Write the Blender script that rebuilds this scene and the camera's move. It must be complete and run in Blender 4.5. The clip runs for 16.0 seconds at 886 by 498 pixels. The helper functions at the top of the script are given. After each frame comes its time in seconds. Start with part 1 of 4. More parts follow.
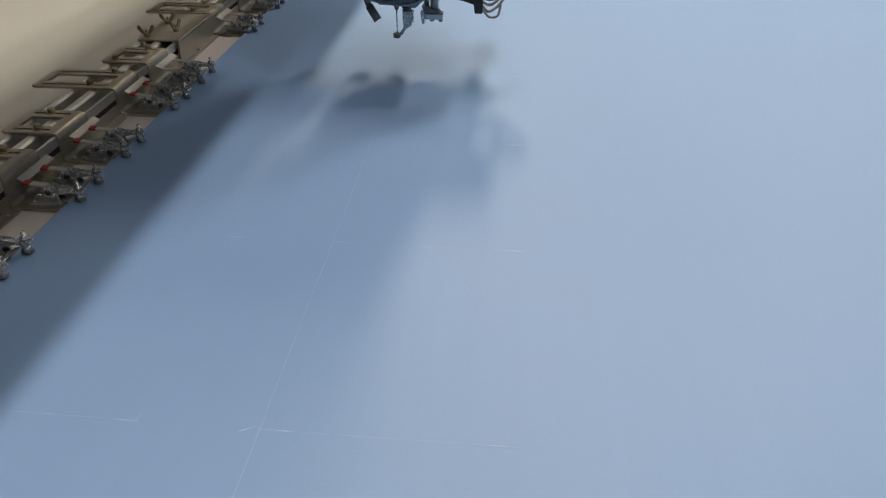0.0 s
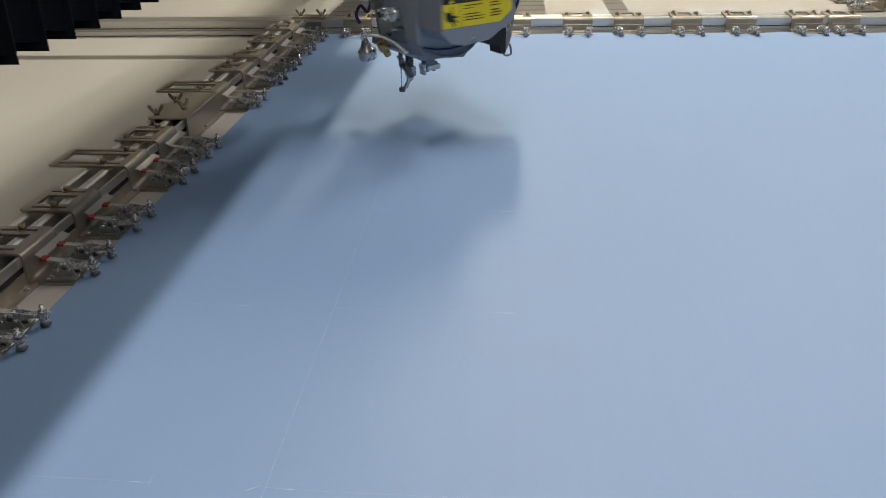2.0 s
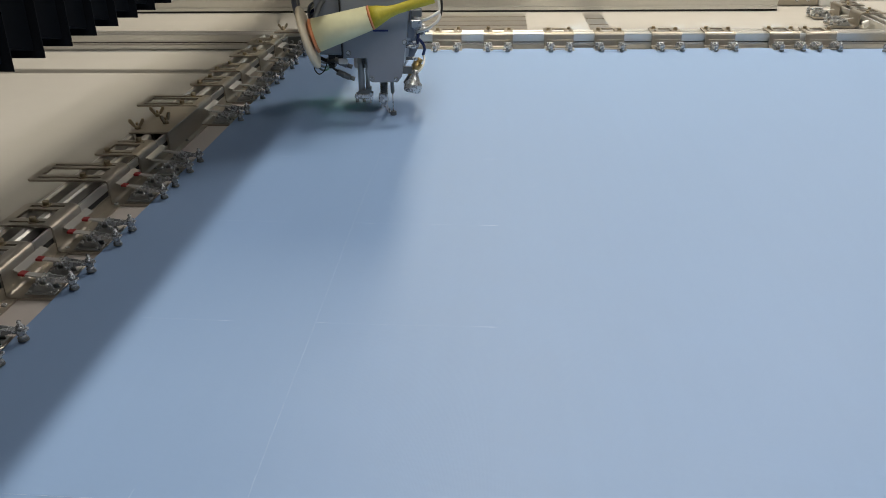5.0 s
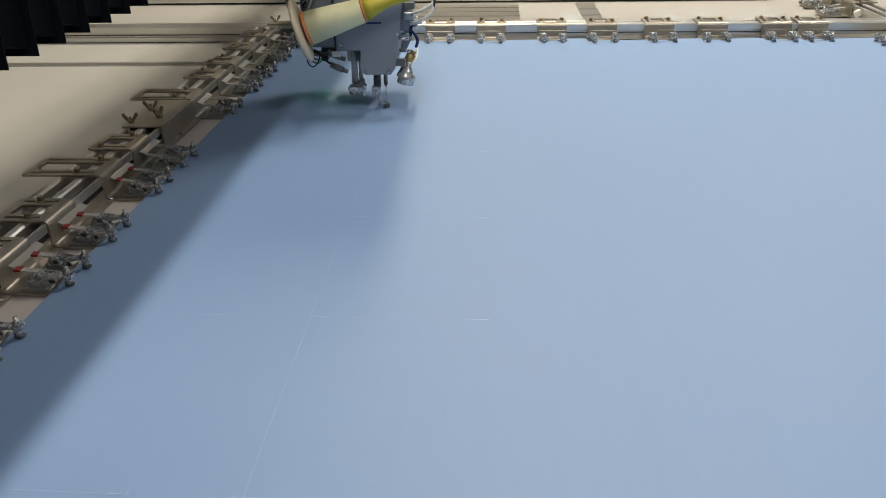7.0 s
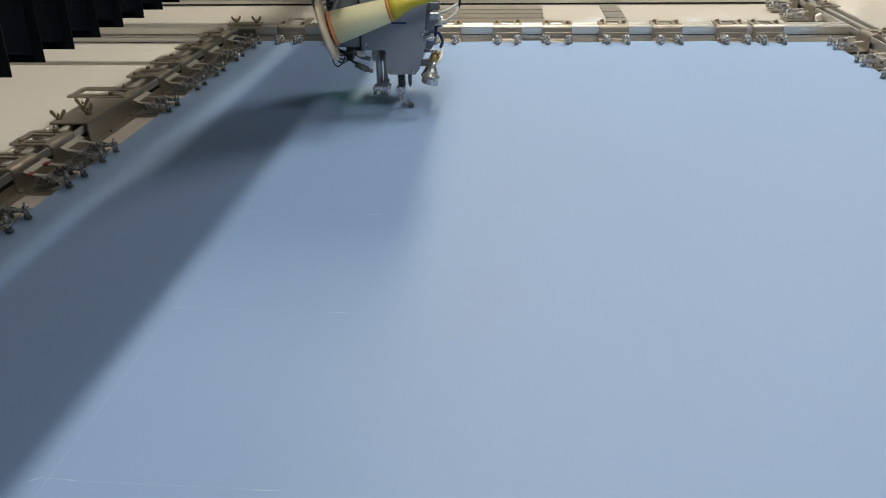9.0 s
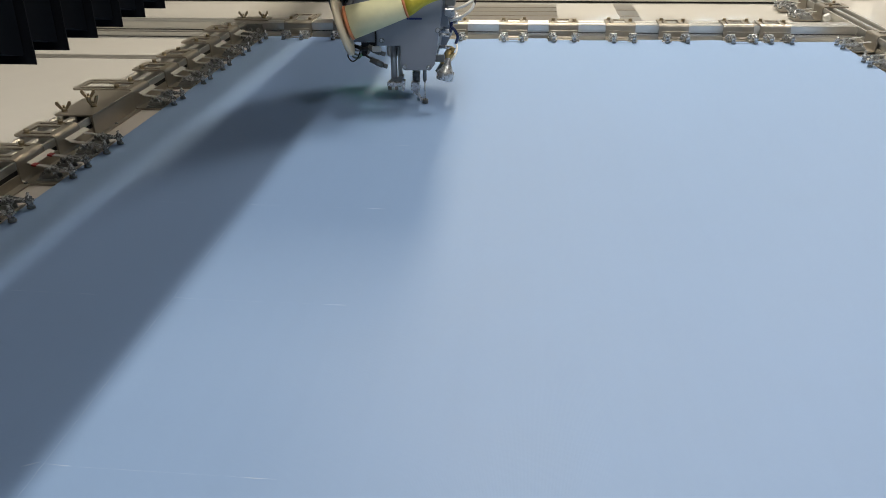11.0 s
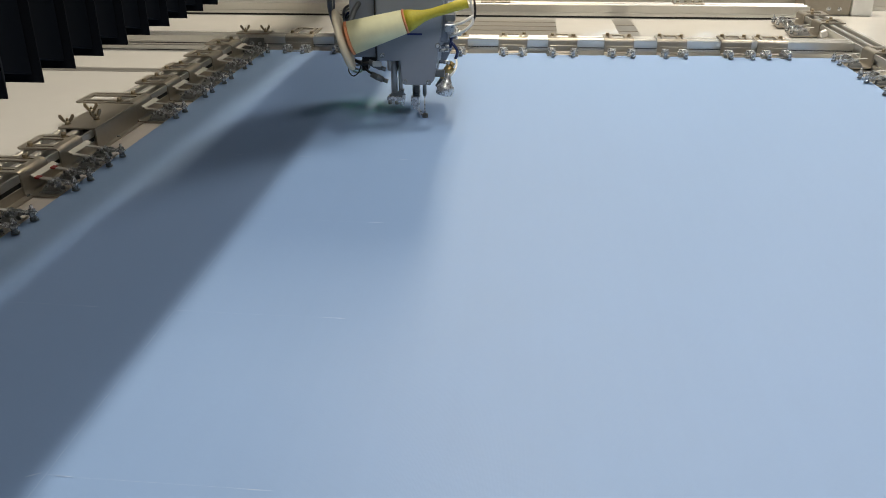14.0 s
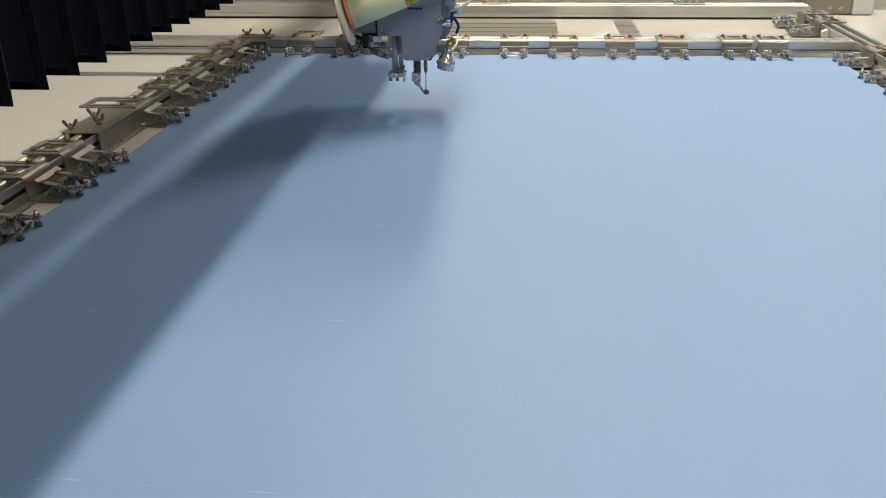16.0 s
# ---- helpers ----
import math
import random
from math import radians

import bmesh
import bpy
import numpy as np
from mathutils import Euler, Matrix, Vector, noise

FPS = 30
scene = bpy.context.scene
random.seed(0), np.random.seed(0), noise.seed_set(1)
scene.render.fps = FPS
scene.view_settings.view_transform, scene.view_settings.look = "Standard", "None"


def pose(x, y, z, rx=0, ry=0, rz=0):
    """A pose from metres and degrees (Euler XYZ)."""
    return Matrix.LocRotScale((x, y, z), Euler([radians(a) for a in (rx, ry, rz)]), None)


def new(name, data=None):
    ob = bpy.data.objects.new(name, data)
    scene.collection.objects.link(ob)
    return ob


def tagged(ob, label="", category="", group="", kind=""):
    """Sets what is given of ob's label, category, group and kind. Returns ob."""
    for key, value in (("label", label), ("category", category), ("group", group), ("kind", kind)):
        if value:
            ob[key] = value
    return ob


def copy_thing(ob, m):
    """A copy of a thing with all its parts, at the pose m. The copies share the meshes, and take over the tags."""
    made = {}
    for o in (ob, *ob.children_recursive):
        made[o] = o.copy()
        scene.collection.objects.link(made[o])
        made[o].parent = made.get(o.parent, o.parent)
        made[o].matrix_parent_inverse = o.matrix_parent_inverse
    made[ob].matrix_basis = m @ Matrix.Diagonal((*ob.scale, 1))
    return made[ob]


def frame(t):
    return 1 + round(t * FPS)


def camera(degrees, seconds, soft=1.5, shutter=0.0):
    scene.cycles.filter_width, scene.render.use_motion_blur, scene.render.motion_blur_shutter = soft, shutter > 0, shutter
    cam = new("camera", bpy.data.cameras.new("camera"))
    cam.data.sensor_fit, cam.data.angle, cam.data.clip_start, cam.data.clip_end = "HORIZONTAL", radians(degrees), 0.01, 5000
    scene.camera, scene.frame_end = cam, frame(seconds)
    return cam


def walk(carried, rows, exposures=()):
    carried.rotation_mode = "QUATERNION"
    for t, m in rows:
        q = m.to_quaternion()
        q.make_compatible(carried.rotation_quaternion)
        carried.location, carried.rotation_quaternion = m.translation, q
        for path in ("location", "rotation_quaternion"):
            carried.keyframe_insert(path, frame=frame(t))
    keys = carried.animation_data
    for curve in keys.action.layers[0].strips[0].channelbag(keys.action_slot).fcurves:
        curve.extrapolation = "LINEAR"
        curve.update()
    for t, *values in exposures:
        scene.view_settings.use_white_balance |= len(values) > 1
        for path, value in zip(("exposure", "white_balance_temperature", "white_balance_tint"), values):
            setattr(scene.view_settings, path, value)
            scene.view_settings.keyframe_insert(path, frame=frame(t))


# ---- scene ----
cam = camera(55.19, 16.0, soft=0.95, shutter=0.5)


def eye(x, y, z, yaw, pitch, roll):
    """Camera pose: heading, tilt and lean in degrees."""
    return pose(x, y, z) @ pose(0, 0, 0, 0, 0, yaw) @ pose(0, 0, 0, 90 + pitch, 0, 0) @ pose(0, 0, 0, 0, 0, roll)


walk(cam, [
    (0, eye(-0.0118, 0.0508, 1.3727, 4.66, -29.65, 0.23)),
    (0.5, eye(-0.0068, 0.0401, 1.3788, 4.94, -28.31, -0.48)),
    (1, eye(-0.0055, 0.0241, 1.3857, 5.05, -27.02, -0.96)),
    (1.5, eye(0.0080, 0.0124, 1.3960, 5.45, -26.25, -1.57)),
    (2, eye(0.0059, 0.0074, 1.4022, 5.11, -25.56, -1.29)),
    (2.5, eye(0.0043, 0.0072, 1.4041, 4.82, -25.03, -0.99)),
    (3, eye(-0.0006, 0.0074, 1.4038, 4.68, -24.65, -0.95)),
    (3.5, eye(0.0069, 0.0012, 1.4099, 4.87, -24.54, -0.87)),
    (4, eye(0.0057, 0.0036, 1.4082, 4.75, -24.37, -0.84)),
    (4.5, eye(0.0074, 0.0069, 1.4028, 4.18, -24.47, -0.75)),
    (7, eye(0.0090, 0.0024, 1.4101, 3.45, -25.35, -1.05)),
    (7.5, eye(0.0104, 0.0013, 1.4104, 3.64, -25.15, -1.05)),
    (8, eye(0.0088, -0.0007, 1.4088, 3.88, -24.95, -1.07)),
    (8.5, eye(0.0056, -0.0026, 1.4070, 4.26, -24.87, -0.93)),
    (9, eye(0.0029, -0.0048, 1.4045, 4.89, -25.09, -1.01)),
    (9.5, eye(-0.0126, 0.0024, 1.3979, 5.04, -25.45, -1.08)),
    (12, eye(-0.0039, -0.0144, 1.4032, 5.63, -24.84, -0.27)),
    (12.5, eye(-0.0052, -0.0143, 1.4061, 5.51, -24.69, -0.20)),
    (13, eye(-0.0039, -0.0181, 1.4088, 5.48, -24.48, -0.26)),
    (13.5, eye(-0.0028, -0.0200, 1.4101, 5.47, -24.30, -0.30)),
    (14, eye(-0.0041, -0.0186, 1.4079, 5.46, -24.38, -0.33)),
    (14.5, eye(-0.0056, -0.0141, 1.4050, 5.40, -24.65, -0.26)),
    (15, eye(-0.0036, -0.0172, 1.4076, 5.53, -24.81, -0.35)),
    (15.5, eye(-0.0050, -0.0195, 1.4091, 5.66, -24.65, -0.56)),
    (16, eye(-0.0030, -0.0226, 1.4114, 5.67, -24.30, -0.80)),
], exposures=[(0, -0.07), (4.5, -0.06), (7.0, -0.05), (8.5, -0.06), (9.7, -0.06), (11.8, 0.07), (16.0, 0.07)])

TOP = 0.90        # height of the fabric
ORIGIN = Matrix.Translation((0, 0, TOP))

# ---- light ----
world = bpy.data.worlds.new("hall_ambient")
world.use_nodes = True
world.node_tree.nodes["Background"].inputs[0].default_value = (0.80, 0.90, 1.0, 1)
world.node_tree.nodes["Background"].inputs[1].default_value = 0.012
scene.world = world


def tube_light(name, x, y, z, length, width, watts, colour=(1.0, 0.97, 0.93)):
    data = bpy.data.lights.new(name, "AREA")
    data.shape, data.size, data.size_y, data.energy, data.color = "RECTANGLE", width, length, watts, colour
    ob = new(name, data)
    ob.matrix_world = Matrix.Translation((x, y, z))
    return ob


# ceiling panels near the machine: (x, y, watts, colour); one row over the gantry, one beside it,
# and a weak unseen one at the left, added as fill for the table
WARM, PLAIN, SIDE, FAR_SIDE, COOL = (1.18, 1.0, 0.73), (1.07, 1.0, 0.85), (1.05, 1.0, 0.94), (1.09, 1.0, 0.88), (1.0, 1.0, 0.98)
PANELS = [(-0.06, 4.0, 78, WARM), (-0.06, 1.55, 33, PLAIN), (-0.06, -0.9, 20, SIDE), (1.78, 3.8, 87, FAR_SIDE), (1.78, -0.9, 42, SIDE), (-2.6, 3.8, 5, COOL)]
# unseen far rows; one gives the table glare, the rest are added fill
FAR_PANELS = [(x, y) for y in (8.0, 11.0, 14.0, 17.0, 20.2, 23.4) for x in (1.84, 4.1, 6.3)]
LAMP_Z = TOP + 3.0
for px, py, pw, pc in PANELS:
    tube_light("panel_lamp", px, py, LAMP_Z - 0.02, 1.15, 0.20, pw, pc)

# ---- materials ----


def material(name, colour, rough=0.5, metal=0.0, spread=0.08, grain=60.0, bump=0.0, bump_scale=300.0, rough_spread=0.1, stretch=(1, 1, 1), spec=0.5, per_piece=0.0):
    m = bpy.data.materials.new(name)
    m.use_nodes = True
    n, l = m.node_tree.nodes, m.node_tree.links
    b = n["Principled BSDF"]
    b.inputs["Metallic"].default_value = metal
    b.inputs["Specular IOR Level"].default_value = spec
    tc = n.new("ShaderNodeTexCoord")
    mp = n.new("ShaderNodeMapping")
    mp.inputs["Scale"].default_value = stretch
    l.new(tc.outputs["Object"], mp.inputs[0])
    fine, broad = n.new("ShaderNodeTexNoise"), n.new("ShaderNodeTexNoise")
    fine.inputs["Scale"].default_value, broad.inputs["Scale"].default_value = grain, grain / 12
    fine.inputs["Detail"].default_value, broad.inputs["Detail"].default_value = 4, 3
    l.new(mp.outputs[0], fine.inputs["Vector"]), l.new(mp.outputs[0], broad.inputs["Vector"])
    add = n.new("ShaderNodeMath")
    l.new(fine.outputs[0], add.inputs[0]), l.new(broad.outputs[0], add.inputs[1])
    rng = n.new("ShaderNodeMapRange")
    rng.inputs["From Min"].default_value, rng.inputs["From Max"].default_value = 0.6, 1.4
    rng.inputs["To Min"].default_value, rng.inputs["To Max"].default_value = 1 - spread, 1 + spread
    l.new(add.outputs[0], rng.inputs[0])
    level = rng.outputs[0]
    if per_piece:
        info = n.new("ShaderNodeObjectInfo")
        r2 = n.new("ShaderNodeMapRange")
        r2.inputs["To Min"].default_value, r2.inputs["To Max"].default_value = 1 - per_piece, 1 + per_piece
        l.new(info.outputs["Random"], r2.inputs[0])
        mul = n.new("ShaderNodeMath")
        mul.operation = "MULTIPLY"
        l.new(level, mul.inputs[0]), l.new(r2.outputs[0], mul.inputs[1])
        level = mul.outputs[0]
    mix = n.new("ShaderNodeVectorMath")
    mix.operation = "SCALE"
    mix.inputs[0].default_value = colour
    l.new(level, mix.inputs["Scale"])
    l.new(mix.outputs[0], b.inputs["Base Color"])
    rr = n.new("ShaderNodeMapRange")
    rr.inputs["From Min"].default_value, rr.inputs["From Max"].default_value = 0.6, 1.4
    rr.inputs["To Min"].default_value, rr.inputs["To Max"].default_value = max(0.03, rough - rough_spread), min(1, rough + rough_spread)
    l.new(add.outputs[0], rr.inputs[0])
    l.new(rr.outputs[0], b.inputs["Roughness"])
    if bump:
        bn = n.new("ShaderNodeTexNoise")
        bn.inputs["Scale"].default_value = bump_scale
        l.new(mp.outputs[0], bn.inputs["Vector"])
        bp = n.new("ShaderNodeBump")
        bp.inputs["Strength"].default_value, bp.inputs["Distance"].default_value = bump, 0.001
        l.new(bn.outputs[0], bp.inputs["Height"])
        l.new(bp.outputs[0], b.inputs["Normal"])
    return m


def glowing(name, colour, strength):
    m = bpy.data.materials.new(name)
    m.use_nodes = True
    b = m.node_tree.nodes["Principled BSDF"]
    b.inputs["Base Color"].default_value = (*colour, 1)
    b.inputs["Emission Color"].default_value = (*colour, 1)
    b.inputs["Emission Strength"].default_value = strength
    return m


def woven(name, colour):
    """Plain-weave cloth: fine thread relief in two directions, faint long streaks and soft cloudiness."""
    m = material(name, colour, 0.56, 0, 0.02, 9.0, spec=0.5, rough_spread=0.03)
    n, l = m.node_tree.nodes, m.node_tree.links
    b = n["Principled BSDF"]
    tc = n.new("ShaderNodeTexCoord")
    waves = []
    for direction in ("X", "Y"):
        w = n.new("ShaderNodeTexWave")
        w.bands_direction = direction
        w.inputs["Scale"].default_value, w.inputs["Distortion"].default_value = 260, 1.2
        l.new(tc.outputs["Object"], w.inputs["Vector"])
        waves.append(w)
    add = n.new("ShaderNodeMath")
    l.new(waves[0].outputs["Fac"], add.inputs[0]), l.new(waves[1].outputs["Fac"], add.inputs[1])
    bp = n.new("ShaderNodeBump")
    bp.inputs["Strength"].default_value, bp.inputs["Distance"].default_value = 0.06, 0.0004
    l.new(add.outputs[0], bp.inputs["Height"])
    streak = n.new("ShaderNodeTexNoise")
    mp = n.new("ShaderNodeMapping")
    mp.inputs["Scale"].default_value = (45, 0.9, 1)
    streak.inputs["Scale"].default_value = 1.0
    l.new(tc.outputs["Object"], mp.inputs[0]), l.new(mp.outputs[0], streak.inputs["Vector"])
    rng = n.new("ShaderNodeMapRange")
    rng.inputs["From Min"].default_value, rng.inputs["From Max"].default_value = 0.3, 0.7
    rng.inputs["To Min"].default_value, rng.inputs["To Max"].default_value = 0.994, 1.006
    l.new(streak.outputs[0], rng.inputs[0])
    old = b.inputs["Base Color"].links[0].from_socket
    sc = n.new("ShaderNodeVectorMath")
    sc.operation = "SCALE"
    l.new(old, sc.inputs[0]), l.new(rng.outputs[0], sc.inputs["Scale"])
    l.new(sc.outputs[0], b.inputs["Base Color"])
    l.new(bp.outputs[0], b.inputs["Normal"])
    b.inputs["Sheen Weight"].default_value, b.inputs["Sheen Roughness"].default_value = 0.15, 0.45
    return m


M = dict(
    fabric=woven("blue_woven_cloth", (0.207, 0.330, 0.560)),
    chalk=material("white_chalk", (0.40, 0.51, 0.68), 0.9, spread=0.25, grain=300),
    table=material("cream_laminate", (0.55, 0.54, 0.51), 0.15, spread=0.015, grain=14, rough_spread=0.015),
    backing=material("pinkish_board", (0.54, 0.495, 0.465), 0.6, spread=0.04, grain=30),
    bronze=material("browned_steel", (0.32, 0.27, 0.19), 0.42, 0.7, spread=0.15, grain=150, per_piece=0.15),
    insert=material("grey_steel_strip", (0.30, 0.29, 0.27), 0.42, 0.6, spread=0.12, grain=40, stretch=(0.2, 4, 1)),
    alu=material("anodised_aluminium", (0.68, 0.67, 0.64), 0.36, 0.87, rough_spread=0.03, spread=0.04, grain=80, stretch=(1, 1, 1)),
    plate=material("browned_nickel_plate", (0.36, 0.33, 0.28), 0.38, 0.72, spread=0.10, grain=90, per_piece=0.08),
    steel=material("galvanised_steel", (0.52, 0.54, 0.56), 0.28, 0.65, spread=0.12, grain=150, per_piece=0.1),
    toggle=material("zinc_grey_casting", (0.33, 0.34, 0.34), 0.42, 0.55, spread=0.18, grain=150, per_piece=0.2),
    tin=material("pale_zinc_plate", (0.50, 0.495, 0.475), 0.35, 0.4, spread=0.08, grain=120, per_piece=0.1),
    gunmetal=material("dark_cast_steel", (0.20, 0.21, 0.21), 0.45, 0.7, spread=0.15, grain=150, per_piece=0.1),
    black=material("black_rubber", (0.012, 0.013, 0.015), 0.6, spread=0.2, grain=120),
    bellows=material("black_coated_cloth", (0.005, 0.006, 0.008), 0.9, spread=0.3, grain=40, per_piece=0.15, spec=0.08),
    red=material("red_vinyl_grip", (0.27, 0.018, 0.02), 0.5, spread=0.1, grain=100),
    brass=material("brass", (0.50, 0.36, 0.15), 0.38, 0.85, spread=0.1, grain=150),
    cream=material("cream_plastic", (0.72, 0.62, 0.44), 0.4, spread=0.04, grain=60),
    thread=material("pale_yellow_thread", (0.74, 0.72, 0.45), 0.8, spread=0.08, grain=60, stretch=(1, 1, 1), bump=0.3, bump_scale=700),
    orange=material("orange_card_edge", (0.66, 0.25, 0.11), 0.7, spread=0.1),
    net=material("yellow_plastic_net", (0.50, 0.43, 0.03), 0.55, spread=0.15, grain=200, bump=0.5, bump_scale=500),
    head=material("grey_blue_enamel", (0.26, 0.29, 0.34), 0.38, 0.1, spread=0.03, grain=50, bump=0.05, bump_scale=500),
    yellow=material("yellow_label", (0.80, 0.66, 0.02), 0.45, spread=0.03),
    ink=material("black_ink", (0.012, 0.012, 0.012), 0.5, spread=0.1),
    blue_ink=material("blue_ink", (0.02, 0.03, 0.14), 0.5, spread=0.1),
    white=material("white_plastic", (0.72, 0.72, 0.70), 0.45, spread=0.05),
    cable=material("grey_cable_sheath", (0.22, 0.23, 0.25), 0.5, spread=0.1),
    blue=material("blue_tubing", (0.02, 0.03, 0.10), 0.18, spread=0.1),
    gantry=material("white_gantry_paint", (0.55, 0.55, 0.54), 0.45, spread=0.04, grain=40),
    wall=material("low_bounce_wall", (0.14, 0.135, 0.13), 0.8, spread=0.04, grain=4),
    floor=material("sealed_concrete", (0.17, 0.17, 0.165), 0.5, spread=0.12, grain=6),
    green=glowing("green_signal", (0.05, 1.0, 0.25), 36.0),
    tube=glowing("light_diffuser", (1.0, 0.98, 0.95), 4.0),
    cool_tube=glowing("cool_fill_diffuser", (0.62, 0.84, 1.0), 5.6),
)

# ---- mesh helpers ----


def block(bm, x0, x1, y0, y1, z0, z1):
    v = [bm.verts.new((x, y, z)) for x in (x0, x1) for y in (y0, y1) for z in (z0, z1)]
    for f in ((0, 1, 3, 2), (4, 6, 7, 5), (0, 4, 5, 1), (2, 3, 7, 6), (0, 2, 6, 4), (1, 5, 7, 3)):
        bm.faces.new([v[i] for i in f])
    return v


def soft_block(bm, x0, x1, y0, y1, z0, z1, r=0.003, seg=2):
    v = block(bm, x0, x1, y0, y1, z0, z1)
    edges = list({e for q in v for e in q.link_edges})
    bmesh.ops.bevel(bm, geom=edges, offset=r, segments=seg, affect="EDGES", profile=0.5)


def rod(bm, p0, p1, r0, r1=None, n=14, cap=True):
    """A round bar or cone between two points."""
    r1 = r0 if r1 is None else r1
    p0, p1 = Vector(p0), Vector(p1)
    q = (p1 - p0).to_track_quat("Z", "Y")
    rings = []
    for p, r in ((p0, r0), (p1, r1)):
        rings.append([bm.verts.new(p + q @ Vector((r * math.cos(2 * math.pi * i / n), r * math.sin(2 * math.pi * i / n), 0))) for i in range(n)])
    for i in range(n):
        f = bm.faces.new((rings[0][i], rings[0][(i + 1) % n], rings[1][(i + 1) % n], rings[1][i]))
        f.smooth = True
    if cap:
        bm.faces.new(rings[0][::-1])
        bm.faces.new(rings[1])


def turned(bm, p0, p1, profile, n=28):
    """A lathe form: profile is (share of the way from p0 to p1, radius)."""
    p0, p1 = Vector(p0), Vector(p1)
    q = (p1 - p0).to_track_quat("Z", "Y")
    rings = []
    for s, r in profile:
        rings.append([bm.verts.new(p0.lerp(p1, s) + q @ Vector((r * math.cos(2 * math.pi * i / n), r * math.sin(2 * math.pi * i / n), 0))) for i in range(n)])
    for a, b in zip(rings, rings[1:]):
        for i in range(n):
            bm.faces.new((a[i], a[(i + 1) % n], b[(i + 1) % n], b[i])).smooth = True
    bm.faces.new(rings[0][::-1]), bm.faces.new(rings[-1])


def prism(bm, outline, a, b, axis="y"):
    """An outline in two coordinates drawn along the third, from a to b."""
    def place(p, s):
        return {"y": (p[0], s, p[1]), "x": (s, p[0], p[1]), "z": (p[0], p[1], s)}[axis]
    r0, r1 = [bm.verts.new(place(p, a)) for p in outline], [bm.verts.new(place(p, b)) for p in outline]
    k = len(outline)
    for i in range(k):
        bm.faces.new((r0[i], r0[(i + 1) % k], r1[(i + 1) % k], r1[i]))
    bm.faces.new(r0[::-1]), bm.faces.new(r1)


def hose(bm, points, r, n=8, steps=10):
    """A bent round cable through the points."""
    pts = [Vector(p) for p in points]
    line = []
    for i in range(len(pts) - 1):
        a, b, c, d = pts[max(i - 1, 0)], pts[i], pts[i + 1], pts[min(i + 2, len(pts) - 1)]
        for k in range(steps):
            s = k / steps
            line.append(0.5 * (2 * b + (c - a) * s + (2 * a - 5 * b + 4 * c - d) * s * s + (3 * b - a - 3 * c + d) * s ** 3))
    line.append(pts[-1])
    rings, side = [], None
    for i, p in enumerate(line):
        way = (line[min(i + 1, len(line) - 1)] - line[max(i - 1, 0)]).normalized()
        if side is None:
            side = way.orthogonal().normalized()
        side = (side - way * side.dot(way)).normalized()
        up = way.cross(side)
        rings.append([bm.verts.new(p + r * (side * math.cos(2 * math.pi * k / n) + up * math.sin(2 * math.pi * k / n))) for k in range(n)])
    for a, b in zip(rings, rings[1:]):
        for i in range(n):
            bm.faces.new((a[i], a[(i + 1) % n], b[(i + 1) % n], b[i])).smooth = True
    bm.faces.new(rings[0][::-1]), bm.faces.new(rings[-1])


def made(name, bm, mat):
    bmesh.ops.recalc_face_normals(bm, faces=bm.faces)
    me = bpy.data.meshes.new(name)
    bm.to_mesh(me)
    bm.free()
    me.materials.append(mat)
    return me


def part(name, bm, mat, parent, label=""):
    ob = new(name, bm if isinstance(bm, bpy.types.Mesh) else made(name, bm, mat))
    ob.parent = parent
    return tagged(ob, label)


def thing(name, label, category, group="", kind="", at=ORIGIN):
    ob = new(name)
    ob.empty_display_size = 0.05
    ob.matrix_world = at
    return tagged(ob, label, category, group, kind)


def solid(name, bm, mat, label, category, kind="", at=ORIGIN):
    ob = new(name, made(name, bm, mat))
    ob.matrix_world = at
    return tagged(ob, label, category, "", kind)


B = bmesh.new
# ---- the hall ----
# unseen walls and ceiling, coloured dark so little light bounces into the shadows
def hall():
    for name, lim, mat, text in (
        ("floor", (-6, 8, -5, 26, -1.0, -0.9), M["floor"], "sealed grey concrete workshop floor"),
        ("ceiling", (-6, 8, -5, 26, 3.08, 3.2), M["wall"], "unseen workshop ceiling, kept dark to limit bounce light"),
        ("wall_west", (-6.15, -6, -5, 26, -0.9, 3.08), M["wall"], "unseen workshop wall, kept dark to limit bounce light"),
        ("wall_east", (8, 8.15, -5, 26, -0.9, 3.08), M["wall"], "unseen workshop wall, kept dark to limit bounce light"),
        ("wall_north", (-6, 8, 26, 26.15, -0.9, 3.08), M["wall"], "unseen workshop wall, kept dark to limit bounce light"),
        ("wall_south", (-6, 8, -5.15, -5, -0.9, 3.08), M["wall"], "unseen workshop wall, kept dark to limit bounce light"),
    ):
        bm = B()
        block(bm, *lim)
        solid(name, bm, mat, text, name.split("_")[0], "structure")


hall()


